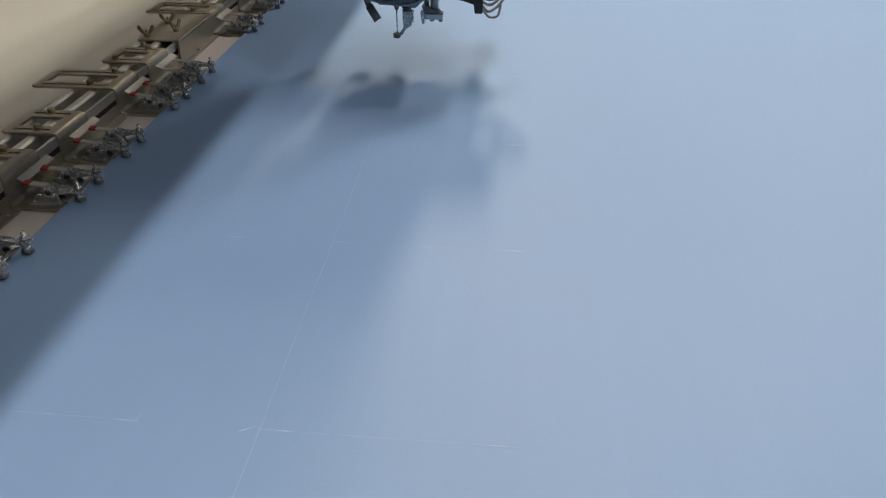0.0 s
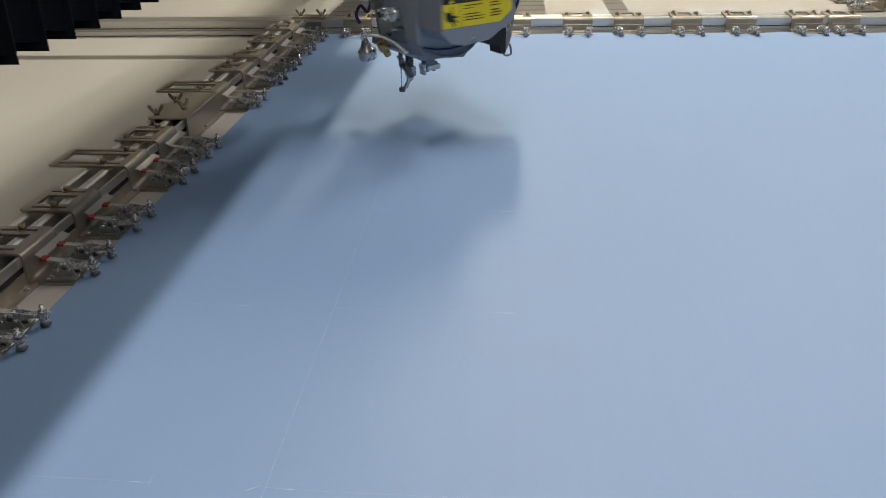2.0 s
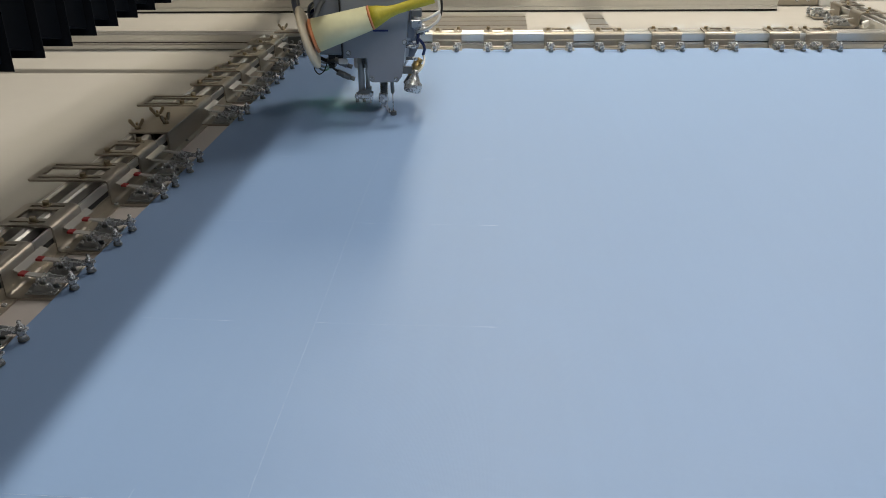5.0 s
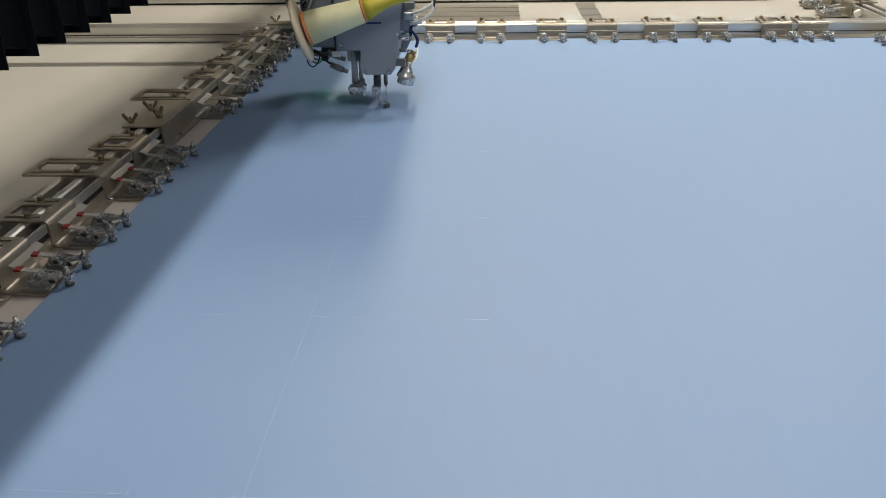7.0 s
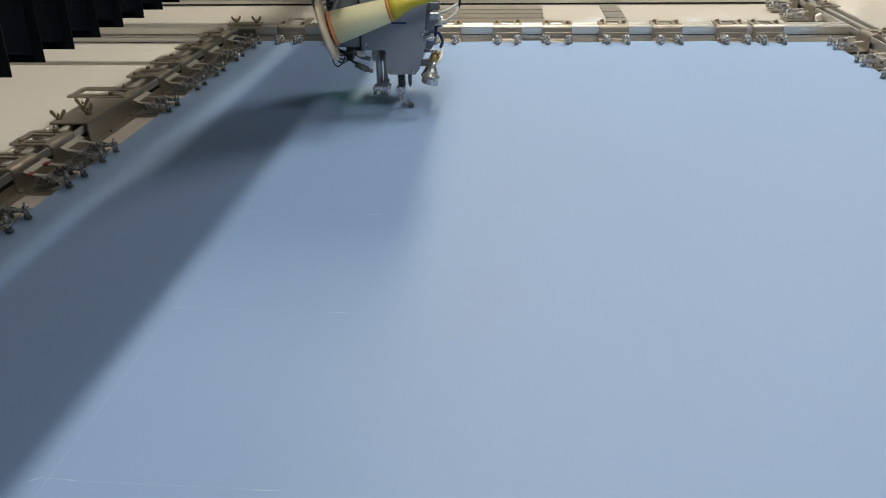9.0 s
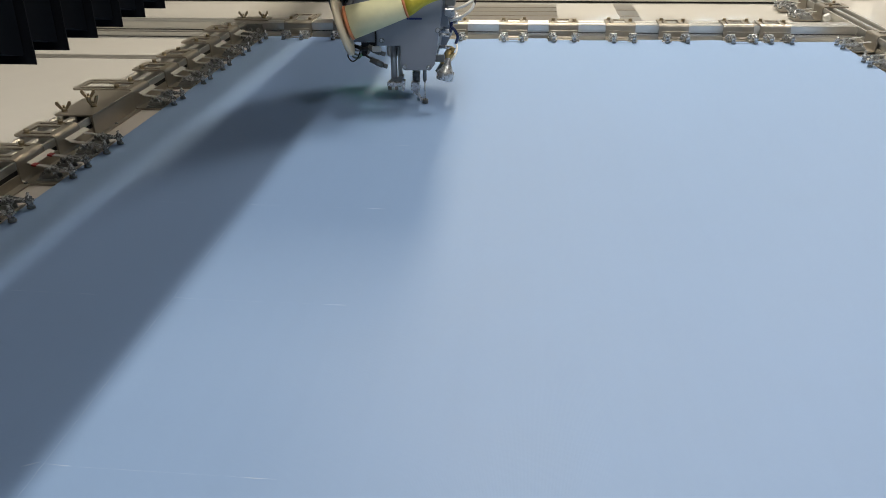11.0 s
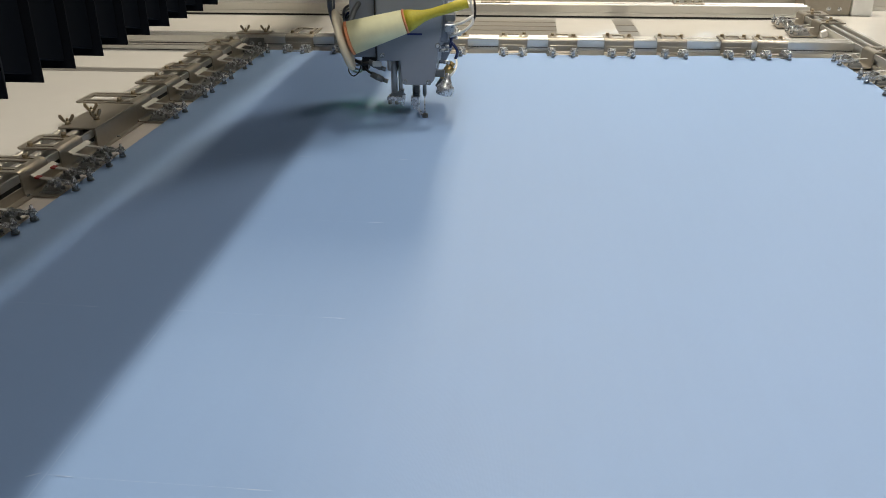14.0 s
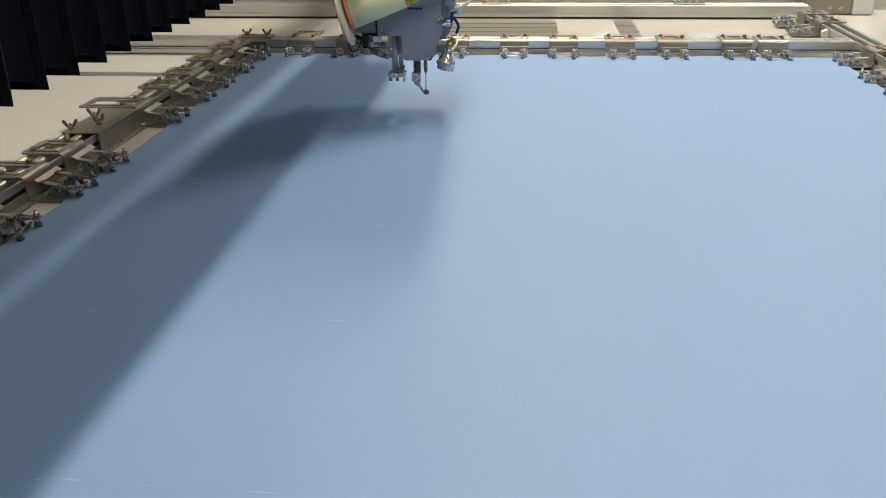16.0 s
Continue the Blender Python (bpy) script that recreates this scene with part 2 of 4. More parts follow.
def ceiling_lights():
    housing, glass = B(), B()
    soft_block(housing, -0.13, 0.13, -0.62, 0.62, 0.012, 0.080, 0.01)
    block(glass, -0.10, 0.10, -0.575, 0.575, 0.0, 0.011)
    first = thing("ceiling_light", "long white ceiling batten light with a glowing diffuser", "ceiling light", "rows of ceiling lights", at=pose(PANELS[0][0], PANELS[0][1], LAMP_Z))
    part("housing", housing, M["white"], first)
    part("diffuser", glass, M["tube"], first, "glowing white diffuser")
    for p in PANELS[1:]:
        copy_thing(first, pose(p[0], p[1], LAMP_Z))
    # far lights, tinted blue as fill for the shaded cloth
    housing, glass = B(), B()
    soft_block(housing, -0.18, 0.18, -0.62, 0.62, 0.012, 0.080, 0.01)
    block(glass, -0.15, 0.15, -0.575, 0.575, 0.0, 0.011)
    far = thing("ceiling_light", "wide cool white ceiling batten light with a glowing diffuser", "ceiling light", "cool rows of ceiling lights", at=pose(*FAR_PANELS[0], LAMP_Z))
    part("housing", housing, M["white"], far)
    part("diffuser", glass, M["cool_tube"], far, "glowing cool white diffuser")
    for x, y in FAR_PANELS[1:]:
        copy_thing(far, pose(x, y, LAMP_Z))


ceiling_lights()

# ---- the sewing table ----
DECK = -0.012


def table():
    t = thing("sewing_table", "large cream laminate sewing machine table with steel inlays", "table")
    bm = B()
    soft_block(bm, -3.2, 3.4, -0.25, 4.6, DECK - 0.04, DECK, 0.004, 1)
    part("tabletop", bm, M["table"], t)
    bm = B()
    block(bm, -3.1, 3.2, 2.243, 2.285, DECK, DECK + 0.0012)
    part("inlay_strip", bm, M["insert"], t, "long flat grey steel inlay strip")
    bm = B()
    block(bm, -0.62, 0.107, 2.80, 3.20, DECK, DECK + 0.0015)
    part("slide_plate", bm, M["insert"], t, "grey steel slide plate with lengthwise lines")
    for k in range(4):
        bm = B()
        y = 2.86 + 0.085 * k
        block(bm, -0.62, 0.107, y, y + 0.008, DECK + 0.0015, DECK + 0.003)
        part("plate_seam", bm, M["plate"], t)
    bm = B()
    block(bm, 0.315, 0.382, 2.66, 3.21, DECK, DECK + 0.0015)
    part("cross_strip", bm, M["insert"], t, "short grey steel strip")
    for k in range(2):
        bm = B()
        y = 2.95 + 0.12 * k
        block(bm, 0.317, 0.380, y, y + 0.012, DECK + 0.0015, DECK + 0.003)
        part("strip_seam", bm, M["plate"], t)
    for x in (-3.0, 0.0, 3.2):
        for y in (0.0, 4.3):
            bm = B()
            soft_block(bm, x - 0.05, x + 0.05, y - 0.05, y + 0.05, -0.9, DECK - 0.04, 0.006, 1)
            part("leg", bm, M["gantry"], t)


table()


def slot_profile(w, h, lips=2):
    """Cross-section of a slotted aluminium profile: width across, height up, slots on the top."""
    out = [(0, 0), (w, 0), (w, h * 0.38), (w - 0.006, h * 0.38), (w - 0.006, h * 0.62), (w, h * 0.62), (w, h)]
    pitch = w / lips
    for k in reversed(range(lips)):
        c = pitch * (k + 0.5)
        out += [(c + 0.013, h), (c + 0.010, h - 0.003), (c + 0.008, h - 0.022), (c - 0.008, h - 0.022), (c - 0.010, h - 0.003), (c - 0.013, h)]
    return out + [(0, h), (0, h * 0.68), (0.006, h * 0.68), (0.006, h * 0.30), (0, h * 0.30)]


def back_guide():
    """The machine's fixed guide beam behind the frame, with its slides."""
    g = thing("guide_beam", "long silver aluminium guide beam with black gap below", "guide rail")
    bm = B()
    prism(bm, [(3.232 + a, -0.005 + b) for a, b in slot_profile(0.09, 0.039)], -3.0, 1.02, "x")
    part("beam", bm, M["alu"], g)
    # black block put into the gap below the beam to keep it dark
    bm = B()
    block(bm, -3.0, 1.02, 3.237, 3.31, DECK, -0.005)
    part("base_strip", bm, M["black"], g, "black filler for the dark gap below the beam")
    bm = B()
    block(bm, -3.0, 1.02, 3.345, 3.352, DECK, DECK + 0.020)
    part("back_edge", bm, M["gunmetal"], g)
    bm = B()
    prism(bm, [(3.47 + a, DECK + b) for a, b in slot_profile(0.10, 0.05)], -3.0, 3.0, "x")
    part("rear_beam", bm, M["alu"], g)
    for x in (-0.115, 0.60):
        bm = B()
        soft_block(bm, x - 0.055, x + 0.055, 3.27, 3.34, 0.0345, 0.040, 0.002, 1)
        for k in range(4):
            rod(bm, (x - 0.04 + 0.027 * k, 3.29, 0.039), (x - 0.04 + 0.027 * k, 3.29, 0.047), 0.006, n=10)
        part("slide_plate", bm, M["plate"], g)
    b = thing("drive_block", "pale metal drive block on the rear beam", "machine block")
    bm = B()
    soft_block(bm, 1.03, 1.20, 3.34, 3.46, DECK + 0.001, 0.055, 0.004)
    part("housing", bm, M["plate"], b, "browned metal housing")
    bm = B()
    soft_block(bm, 1.202, 1.275, 3.33, 3.47, DECK + 0.001, 0.060, 0.004)
    part("end_cap", bm, M["white"], b, "white plastic end cap")
    for x in (1.12, 1.16):
        bm = B()
        rod(bm, (x, 3.341, 0.012), (x, 3.335, 0.012), 0.007, n=12)
        part("bolt", bm, M["steel"], b)


back_guide()

# ---- the moving frame that stretches the cloth ----
EDGE_L, EDGE_R, EDGE_B = -0.764, 0.862, 2.462
frame_rig = thing("clamping_frame", "silver aluminium clamping frame with rows of toggle clamps", "clamping frame")


def rails():
    z0 = DECK + 0.003
    w, h = 0.070, 0.034 - z0
    for name, a, b in (("side_rail", 0.0, 1.535), ("side_rail", 1.545, EDGE_B + 0.083)):
        bm = B()
        prism(bm, [(EDGE_L - 0.083 - p, z0 + q) for p, q in slot_profile(w, h)], a, b, "y")
        part(name, bm, M["alu"], frame_rig)
    bm = B()
    prism(bm, [(EDGE_R + 0.083 + p, z0 + q) for p, q in slot_profile(w, h)], 0.0, 3.14, "y")
    part("side_rail", bm, M["alu"], frame_rig)
    bm = B()
    prism(bm, [(EDGE_B + 0.083 + p, z0 + q) for p, q in slot_profile(w, h)], -2.2, EDGE_R + 0.083, "x")
    part("back_rail", bm, M["alu"], frame_rig)
    # black strips laid into the grooves to keep them dark
    for a, b in ((0.0, 1.535), (1.545, EDGE_B + 0.083)):
        for k in range(2):
            c = EDGE_L - 0.083 - w / 2 * (k + 0.5)
            bm = B()
            block(bm, c - 0.0078, c + 0.0078, a, b, z0 + h - 0.0215, z0 + h - 0.014)
            part("groove_strip", bm, M["black"], frame_rig, "black strip that darkens the rail groove")
        bm = B()
        x1 = EDGE_L - 0.083
        block(bm, x1 - 0.0058, x1 - 0.0012, a, b, z0 + h * 0.31, z0 + h * 0.67)
        part("groove_strip", bm, M["black"], frame_rig, "black strip that darkens the rail groove")
    bm = B()
    block(bm, -2.2, EDGE_R + 0.08, EDGE_B + 0.0842, EDGE_B + 0.0888, z0 + h * 0.44, z0 + h * 0.475)
    part("groove_strip", bm, M["black"], frame_rig, "black strip that darkens the rail groove")
    for k in range(2):
        c = EDGE_R + 0.083 + w / 2 * (k + 0.5)
        bm = B()
        block(bm, c - 0.0078, c + 0.0078, 0.0, 3.14, z0 + h - 0.0215, z0 + h - 0.012)
        part("groove_strip", bm, M["black"], frame_rig, "black strip that darkens the rail groove")
    # white backing sheet under the clamps
    bm = B()
    block(bm, EDGE_L - 0.083, EDGE_L + 0.05, 0.0, EDGE_B + 0.08, DECK + 0.001, DECK + 0.005)
    part("backing_strip", bm, M["backing"], frame_rig, "cream backing strip below the clamps")


rails()


def angle_strip():
    bm = B()
    x1 = EDGE_L - 0.0835
    prism(bm, [(x1, -0.0065), (x1 + 0.017, -0.0065), (x1 + 0.017, -0.0040), (x1 + 0.0025, -0.0040), (x1 + 0.0025, 0.012), (x1, 0.012)], 0.0, EDGE_B + 0.08, "y")
    strip = part("angle_strip", bm, M["plate"], frame_rig, "thin bent metal angle along the rail")
    rivet = B()
    rod(rivet, (x1 + 0.010, 0, -0.004), (x1 + 0.010, 0, -0.0015), 0.0042, 0.003, n=10)
    rivet = made("rivet", rivet, M["steel"])
    for k in range(14):
        part("rivet", rivet, None, strip).matrix_local = pose(0, 0.05 + 0.174 * k, 0)


angle_strip()


def bracket_mesh(length, reach):
    """One bent plate: foot below the clamps, upright, and slotted top over the rail. u along the rail, v outwards."""
    turns = [math.pi / 2 * k / 5 for k in range(6)]
    below = [(0.0, -0.006)] + [(0.0735 + 0.0095 * math.sin(q), 0.0035 - 0.0095 * math.cos(q)) for q in turns]
    above = [(0.0, -0.0025)] + [(0.0735 + 0.0060 * math.sin(q), 0.0035 - 0.0060 * math.cos(q)) for q in turns]
    below += [(0.0890 - 0.0060 * math.cos(q), 0.0292 + 0.0060 * math.sin(q)) for q in turns]
    above += [(0.0890 - 0.0095 * math.cos(q), 0.0292 + 0.0095 * math.sin(q)) for q in turns]
    first, end = len(below) - 1, 0.083 + reach
    for v in (0.097, 0.100, end - 0.014, end - 0.012, end - 0.004, end):
        below.append((v, 0.0352))
        above.append((v, 0.0387))
    cuts = [u * length / 0.088 for u in (0, 0.004, 0.010, 0.016, 0.026, 0.062, 0.072, 0.078, 0.084, 0.088)]

    def full(i, j):
        if not (0 <= i < len(cuts) - 1 and 0 <= j < len(below) - 1):
            return False
        top = j - first
        if i in (2, 6) and 1 <= top <= 3 or i == 4 and top == 2:
            return False
        return not (i in (0, len(cuts) - 2) and top == 5)
    bm, made_verts = B(), {}

    def vert(i, j, side):
        if (i, j, side) not in made_verts:
            v, z = (below, above)[side][j]
            made_verts[i, j, side] = bm.verts.new((cuts[i], v, z))
        return made_verts[i, j, side]
    for i in range(len(cuts) - 1):
        for j in range(len(below) - 1):
            if not full(i, j):
                continue
            for side in (0, 1):
                bm.faces.new([vert(p, q, side) for p, q in ((i, j), (i + 1, j), (i + 1, j + 1), (i, j + 1))])
            for p, q, beside in (((i, j), (i + 1, j), (i, j - 1)), ((i, j + 1), (i + 1, j + 1), (i, j + 1)), ((i, j), (i, j + 1), (i - 1, j)), ((i + 1, j), (i + 1, j + 1), (i + 1, j))):
                if not full(*beside):
                    bm.faces.new((vert(*p, 0), vert(*q, 0), vert(*q, 1), vert(*p, 1)))
    return made("clamp_bracket", bm, M["plate"])


def toggle_meshes():
    """One over-centre clamp: base, two low cheeks, U-shaped arm, links, pins, spindle, foot and lever."""
    base = B()
    soft_block(base, -0.014, 0.014, 0.020, 0.060, -0.0025, -0.0005, 0.0006, 1)
    for u in (-0.0105, 0.0105):
        for v in (0.026, 0.054):
            rod(base, (u, v, -0.0005), (u, v, 0.0015), 0.0026, n=8)
    body = B()
    cheek = [(0.022, -0.0004), (0.058, -0.0004), (0.056, 0.0035), (0.050, 0.0105), (0.043, 0.0130), (0.040, 0.0085), (0.034, 0.0085), (0.031, 0.0125), (0.026, 0.0110), (0.023, 0.0040)]
    for u0, u1 in ((-0.0078, -0.0058), (0.0058, 0.0078)):
        prism(body, cheek, u0, u1, "x")
    pins = B()
    for v, z, w in ((0.029, 0.0105, 0.0105), (0.046, 0.0100, 0.0105), (0.034, 0.0175, 0.0085), (0.041, 0.0165, 0.0085)):
        rod(pins, (-w, v, z), (w, v, z), 0.0021, n=8)
        for q in (-1, 1):
            rod(pins, (q * w, v, z), (q * (w + 0.0014), v, z), 0.0030, 0.0024, n=8)
    arm = B()
    side = [(-0.007, 0.0120), (0.012, 0.0120), (0.026, 0.0085), (0.031, 0.0090), (0.037, 0.0160), (0.035, 0.0205), (0.026, 0.0190), (0.010, 0.0160), (-0.007, 0.0155)]
    for u0, u1 in ((-0.0054, -0.0036), (0.0036, 0.0054)):
        prism(arm, side, u0, u1, "x")
    block(arm, -0.0036, 0.0036, -0.007, -0.0045, 0.0124, 0.0152)
    block(arm, -0.0036, 0.0036, 0.0045, 0.022, 0.0148, 0.0160)
    link = B()
    for u0, u1 in ((-0.0032, -0.0014), (0.0014, 0.0032)):
        prism(link, [(0.0325, 0.0150), (0.040, 0.0200), (0.046, 0.0185), (0.049, 0.0100), (0.045, 0.0085), (0.040, 0.0150)], u0, u1, "x")
    spindle = B()
    rod(spindle, (0, 0.0, 0.004), (0, 0.0, 0.0265), 0.0026, n=10)
    rod(spindle, (0, 0.0, 0.0085), (0, 0.0, 0.0120), 0.0054, n=6)
    rod(spindle, (0, 0.0, 0.0160), (0, 0.0, 0.0195), 0.0056, n=6)
    rod(spindle, (0, 0.0, 0.0195), (0, 0.0, 0.0220), 0.0046, 0.003, n=10)
    rod(spindle, (0, -0.0005, 0.0048), (0, -0.0005, 0.0085), 0.0062, 0.0036, n=12)
    foot = B()
    rod(foot, (0, -0.001, 0.0012), (0, -0.001, 0.0030), 0.0066, 0.0062, n=14)
    rod(foot, (0, -0.001, 0.0030), (0, -0.001, 0.0048), 0.0064, 0.0050, n=12)
    lever = B()
    prism(lever, [(0.038, 0.0175), (0.046, 0.0185), (0.067, 0.0209), (0.067, 0.0224), (0.046, 0.0205), (0.038, 0.0195)], -0.0048, 0.0048, "x")
    grip = B()
    prism(grip, [(0.0600, 0.0196), (0.0688, 0.0204), (0.0688, 0.0234), (0.0600, 0.0228)], -0.0056, 0.0056, "x")
    return (("toggle_base", made("toggle_base", base, M["toggle"])), ("toggle_body", made("toggle_body", body, M["toggle"])), ("pivot_pin", made("pivot_pin", pins, M["steel"])),
            ("toggle_arm", made("toggle_arm", arm, M["steel"])), ("spindle", made("spindle", spindle, M["steel"])), ("clamp_foot", made("clamp_foot", foot, M["gunmetal"])),
            ("toggle_link", made("toggle_link", link, M["toggle"])), ("lever", made("lever", lever, M["tin"])), ("grip", made("grip", grip, M["red"])))


def clamps():
    plates = {r: bracket_mesh(0.086, r) for r in (0.079, 0.133)}
    toggle = toggle_meshes()
    screw = B()
    rod(screw, (0, 0, 0.0385), (0, 0, 0.0400), 0.0075, n=12)
    rod(screw, (0, 0, 0.0400), (0, 0, 0.0465), 0.0050, 0.0048, n=12)
    screw = made("cap_screw", screw, M["bronze"])
    bar_mesh = B()
    soft_block(bar_mesh, 0.010, 0.078, 0.010, 0.014, 0.0035, 0.0060, 0.0006, 1)
    bar_mesh = made("press_bar", bar_mesh, M["plate"])
    rear_mesh = B()
    soft_block(rear_mesh, 0.006, 0.082, 0.059, 0.062, 0.020, 0.0220, 0.0006, 1)
    rear_mesh = made("lever_bar", rear_mesh, M["plate"])
    stop_mesh = B()
    prism(stop_mesh, [(0.0690, 0.0190), (0.0800, 0.0235), (0.0800, 0.0250), (0.0690, 0.0205)], 0.026, 0.102, "x")
    stop_mesh = made("stop_plate", stop_mesh, M["tin"])
    left = [(0.20, 0.133), (0.335, 0.079), (0.475, 0.079), (0.62, 0.133), (0.755, 0.079), (0.938, 0.079), (1.079, 0.079), (1.266, 0.133), (1.397, 0.079), (1.726, 0.133),
            (1.908, 0.079), (2.051, 0.079), (2.222, 0.079), (2.390, 0.079)]
    back = [-0.728, -0.577, -0.408, -0.257, -0.079, 0.068, 0.233, 0.386, 0.569, 0.672]
    right = [2.477, 2.268, 2.094, 1.93, 1.77, 1.60, 1.42, 1.25, 1.07, 0.9, 0.72, 0.55, 0.36, 2.86 + 0.088, 3.02 + 0.1]
    rows = [(Matrix(((0, -1, 0, EDGE_L), (1, 0, 0, y), (0, 0, 1, 0), (0, 0, 0, 1))), r, "l") for y, r in left]
    rows += [(Matrix(((1, 0, 0, x), (0, 1, 0, EDGE_B), (0, 0, 1, 0), (0, 0, 0, 1))), 0.133 if x < -0.7 else 0.079, "b") for x in back]
    rows += [(Matrix(((0, 1, 0, EDGE_R), (-1, 0, 0, y), (0, 0, 1, 0), (0, 0, 0, 1))), 0.079, "r") for y in right]
    rnd = random.Random(4)
    for m, reach, side in rows:
        b = part("clamp_bracket", plates[reach], None, frame_rig)
        b.matrix_local = m
        for u, v in ((0.013, 0.125 + rnd.uniform(-0.012, 0.02)), (0.075, 0.118 + rnd.uniform(-0.012, 0.02))):
            s = part("cap_screw", screw, None, b)
            s.matrix_local = pose(u, v, 0)
        part("press_bar", bar_mesh, None, b)
        if side == "b":
            part("lever_bar", rear_mesh, None, b)
        elif side == "l":
            part("stop_plate", stop_mesh, None, b)
        for u in (0.021, 0.074) if side != "b" else (0.015, 0.073):
            u += rnd.uniform(-0.003, 0.003)
            turn = rnd.uniform(-7, 7)
            red = side == "l" and m[1][3] < 1.35 and rnd.random() < 0.65
            for name, me in toggle:
                if (name == "grip" and not red) or (name == "lever" and side == "b"):
                    continue
                o = part(name, me, None, b, "red vinyl grip" if name == "grip" else "")
                o.matrix_local = pose(u, 0, 0, 0, 0, turn)


clamps()


def wing_nut_mesh():
    bm = B()
    rod(bm, (0, 0, 0), (0, 0, 0.009), 0.0075, 0.006, n=12)
    rod(bm, (0, 0, 0.009), (0, 0, 0.016), 0.003, n=8)
    for s in (-1, 1):
        prism(bm, [(s * 0.004, 0.003), (s * 0.010, 0.006), (s * 0.019, 0.018), (s * 0.018, 0.025), (s * 0.013, 0.025), (s * 0.005, 0.011)], -0.0022, 0.0022, "y")
    bmesh.ops.scale(bm, vec=(0.78, 0.9, 0.78), verts=bm.verts)
    return made("wing_nut", bm, M["bronze"])


def joints():
    nut = wing_nut_mesh()
    for name, pts, spots in (
        ("splice_plate", (-0.918, -0.8405, 1.532, 1.720), ((-0.909, 1.556, 15), (-0.902, 1.645, 10), (-0.866, 1.592, 75))),
        ("corner_plate", (-0.89, -0.785, 2.572, 2.616), ((-0.868, 2.598, 20), (-0.804, 2.598, 0))),
    ):
        x0, x1, y0, y1 = pts
        bm = B()
        soft_block(bm, x0, x1, y0, y1, 0.0345, 0.0385, 0.001, 1)
        if name == "splice_plate":
            block(bm, x1 - 0.004, x1, y0, y1, DECK + 0.006, 0.0345)
        p = part(name, bm, M["plate"], frame_rig)
        for x, y, a in spots:
            part("wing_nut", nut, None, p).matrix_local = pose(x, y, 0.0386, 0, 0, a)


joints()


def corner_pieces():
    """A bolted angle inside the frame's far corner, and a loose plastic tag on the other side rail."""
    bm = B()
    soft_block(bm, EDGE_L - 0.080, EDGE_L - 0.030, EDGE_B + 0.076, EDGE_B + 0.0815, -0.004, 0.030, 0.001, 1)
    soft_block(bm, EDGE_L - 0.0815, EDGE_L - 0.076, EDGE_B + 0.020, EDGE_B + 0.0755, -0.004, 0.030, 0.001, 1)
    angle = part("corner_angle", bm, M["gunmetal"], frame_rig, "dark bolted steel corner angle")
    for x in (EDGE_L - 0.066, EDGE_L - 0.042):
        bm = B()
        rod(bm, (x, EDGE_B + 0.0759, 0.014), (x, EDGE_B + 0.0700, 0.014), 0.0055, n=10)
        part("bolt", bm, M["steel"], angle)
    bm = B()
    soft_block(bm, -0.010, 0.010, -0.006, 0.006, 0.0, 0.022, 0.002, 1)
    tag = part("plastic_tag", bm, M["white"], frame_rig, "small loose white plastic block")
    tag.matrix_local = pose(EDGE_R + 0.076, 2.79, 0.008, 12, -24, 10)


corner_pieces()

# ---- the cloth ----
cloth = thing("stretched_cloth", "pale blue woven cloth stretched flat in the clamping frame", "fabric")


def cloth_height(x, y):
    return -0.0012 + 0.0010 * noise.noise(Vector((x * 2.2, y * 1.6, 0.5))) + 0.0003 * noise.noise(Vector((x * 11, y * 7, 4)))


def cloth_mesh():
    nx, ny = 96, 150
    x0, x1, y0, y1 = EDGE_L - 0.016, EDGE_R + 0.016, -0.2, EDGE_B + 0.048
    verts, faces = [], []
    for j in range(ny + 1):
        for i in range(nx + 1):
            x, y = x0 + (x1 - x0) * i / nx, y0 + (y1 - y0) * j / ny
            if j == ny:
                y += 0.022 * noise.noise(Vector((x * 7, 1.3, 0))) + 0.006 * noise.noise(Vector((x * 31, 5.3, 0)))
            z = cloth_height(x, y)
            verts.append((x, y, z))
    for j in range(ny):
        for i in range(nx):
            a = j * (nx + 1) + i
            faces.append((a, a + 1, a + nx + 2, a + nx + 1))
    me = bpy.data.meshes.new("cloth_sheet")
    me.from_pydata(verts, [], faces)
    me.materials.append(M["fabric"])
    for p in me.polygons:
        p.use_smooth = True
    part("cloth_sheet", me, None, cloth)


cloth_mesh()


def chalk_line(p0, p1, width, seed):
    """A hand-drawn line on the cloth: one thin ribbon of uneven width."""
    rnd = random.Random(seed)
    p0, p1 = Vector((p0[0] - 0.0085, p0[1], 0)), Vector((p1[0] - 0.0085, p1[1], 0))
    way = (p1 - p0).normalized()
    side = Vector((-way.y, way.x, 0))
    count = max(3, int((p1 - p0).length / 0.006))
    rows, bm = [], B()
    for k in range(count + 1):
        q = p0.lerp(p1, k / count) + side * rnd.uniform(-0.0003, 0.0003)
        w = width * (rnd.uniform(0.15, 1.0) if 0 < k < count else 0.1) / 2
        rows.append([bm.verts.new((v.x, v.y, cloth_height(v.x, v.y) + 0.00035)) for v in (q - side * w, q + side * w)])
    for (a, b), (c, d) in zip(rows, rows[1:]):
        bm.faces.new((a, c, d, b))
    part("chalk_line", bm, M["chalk"], cloth, "thin faint white chalk line")


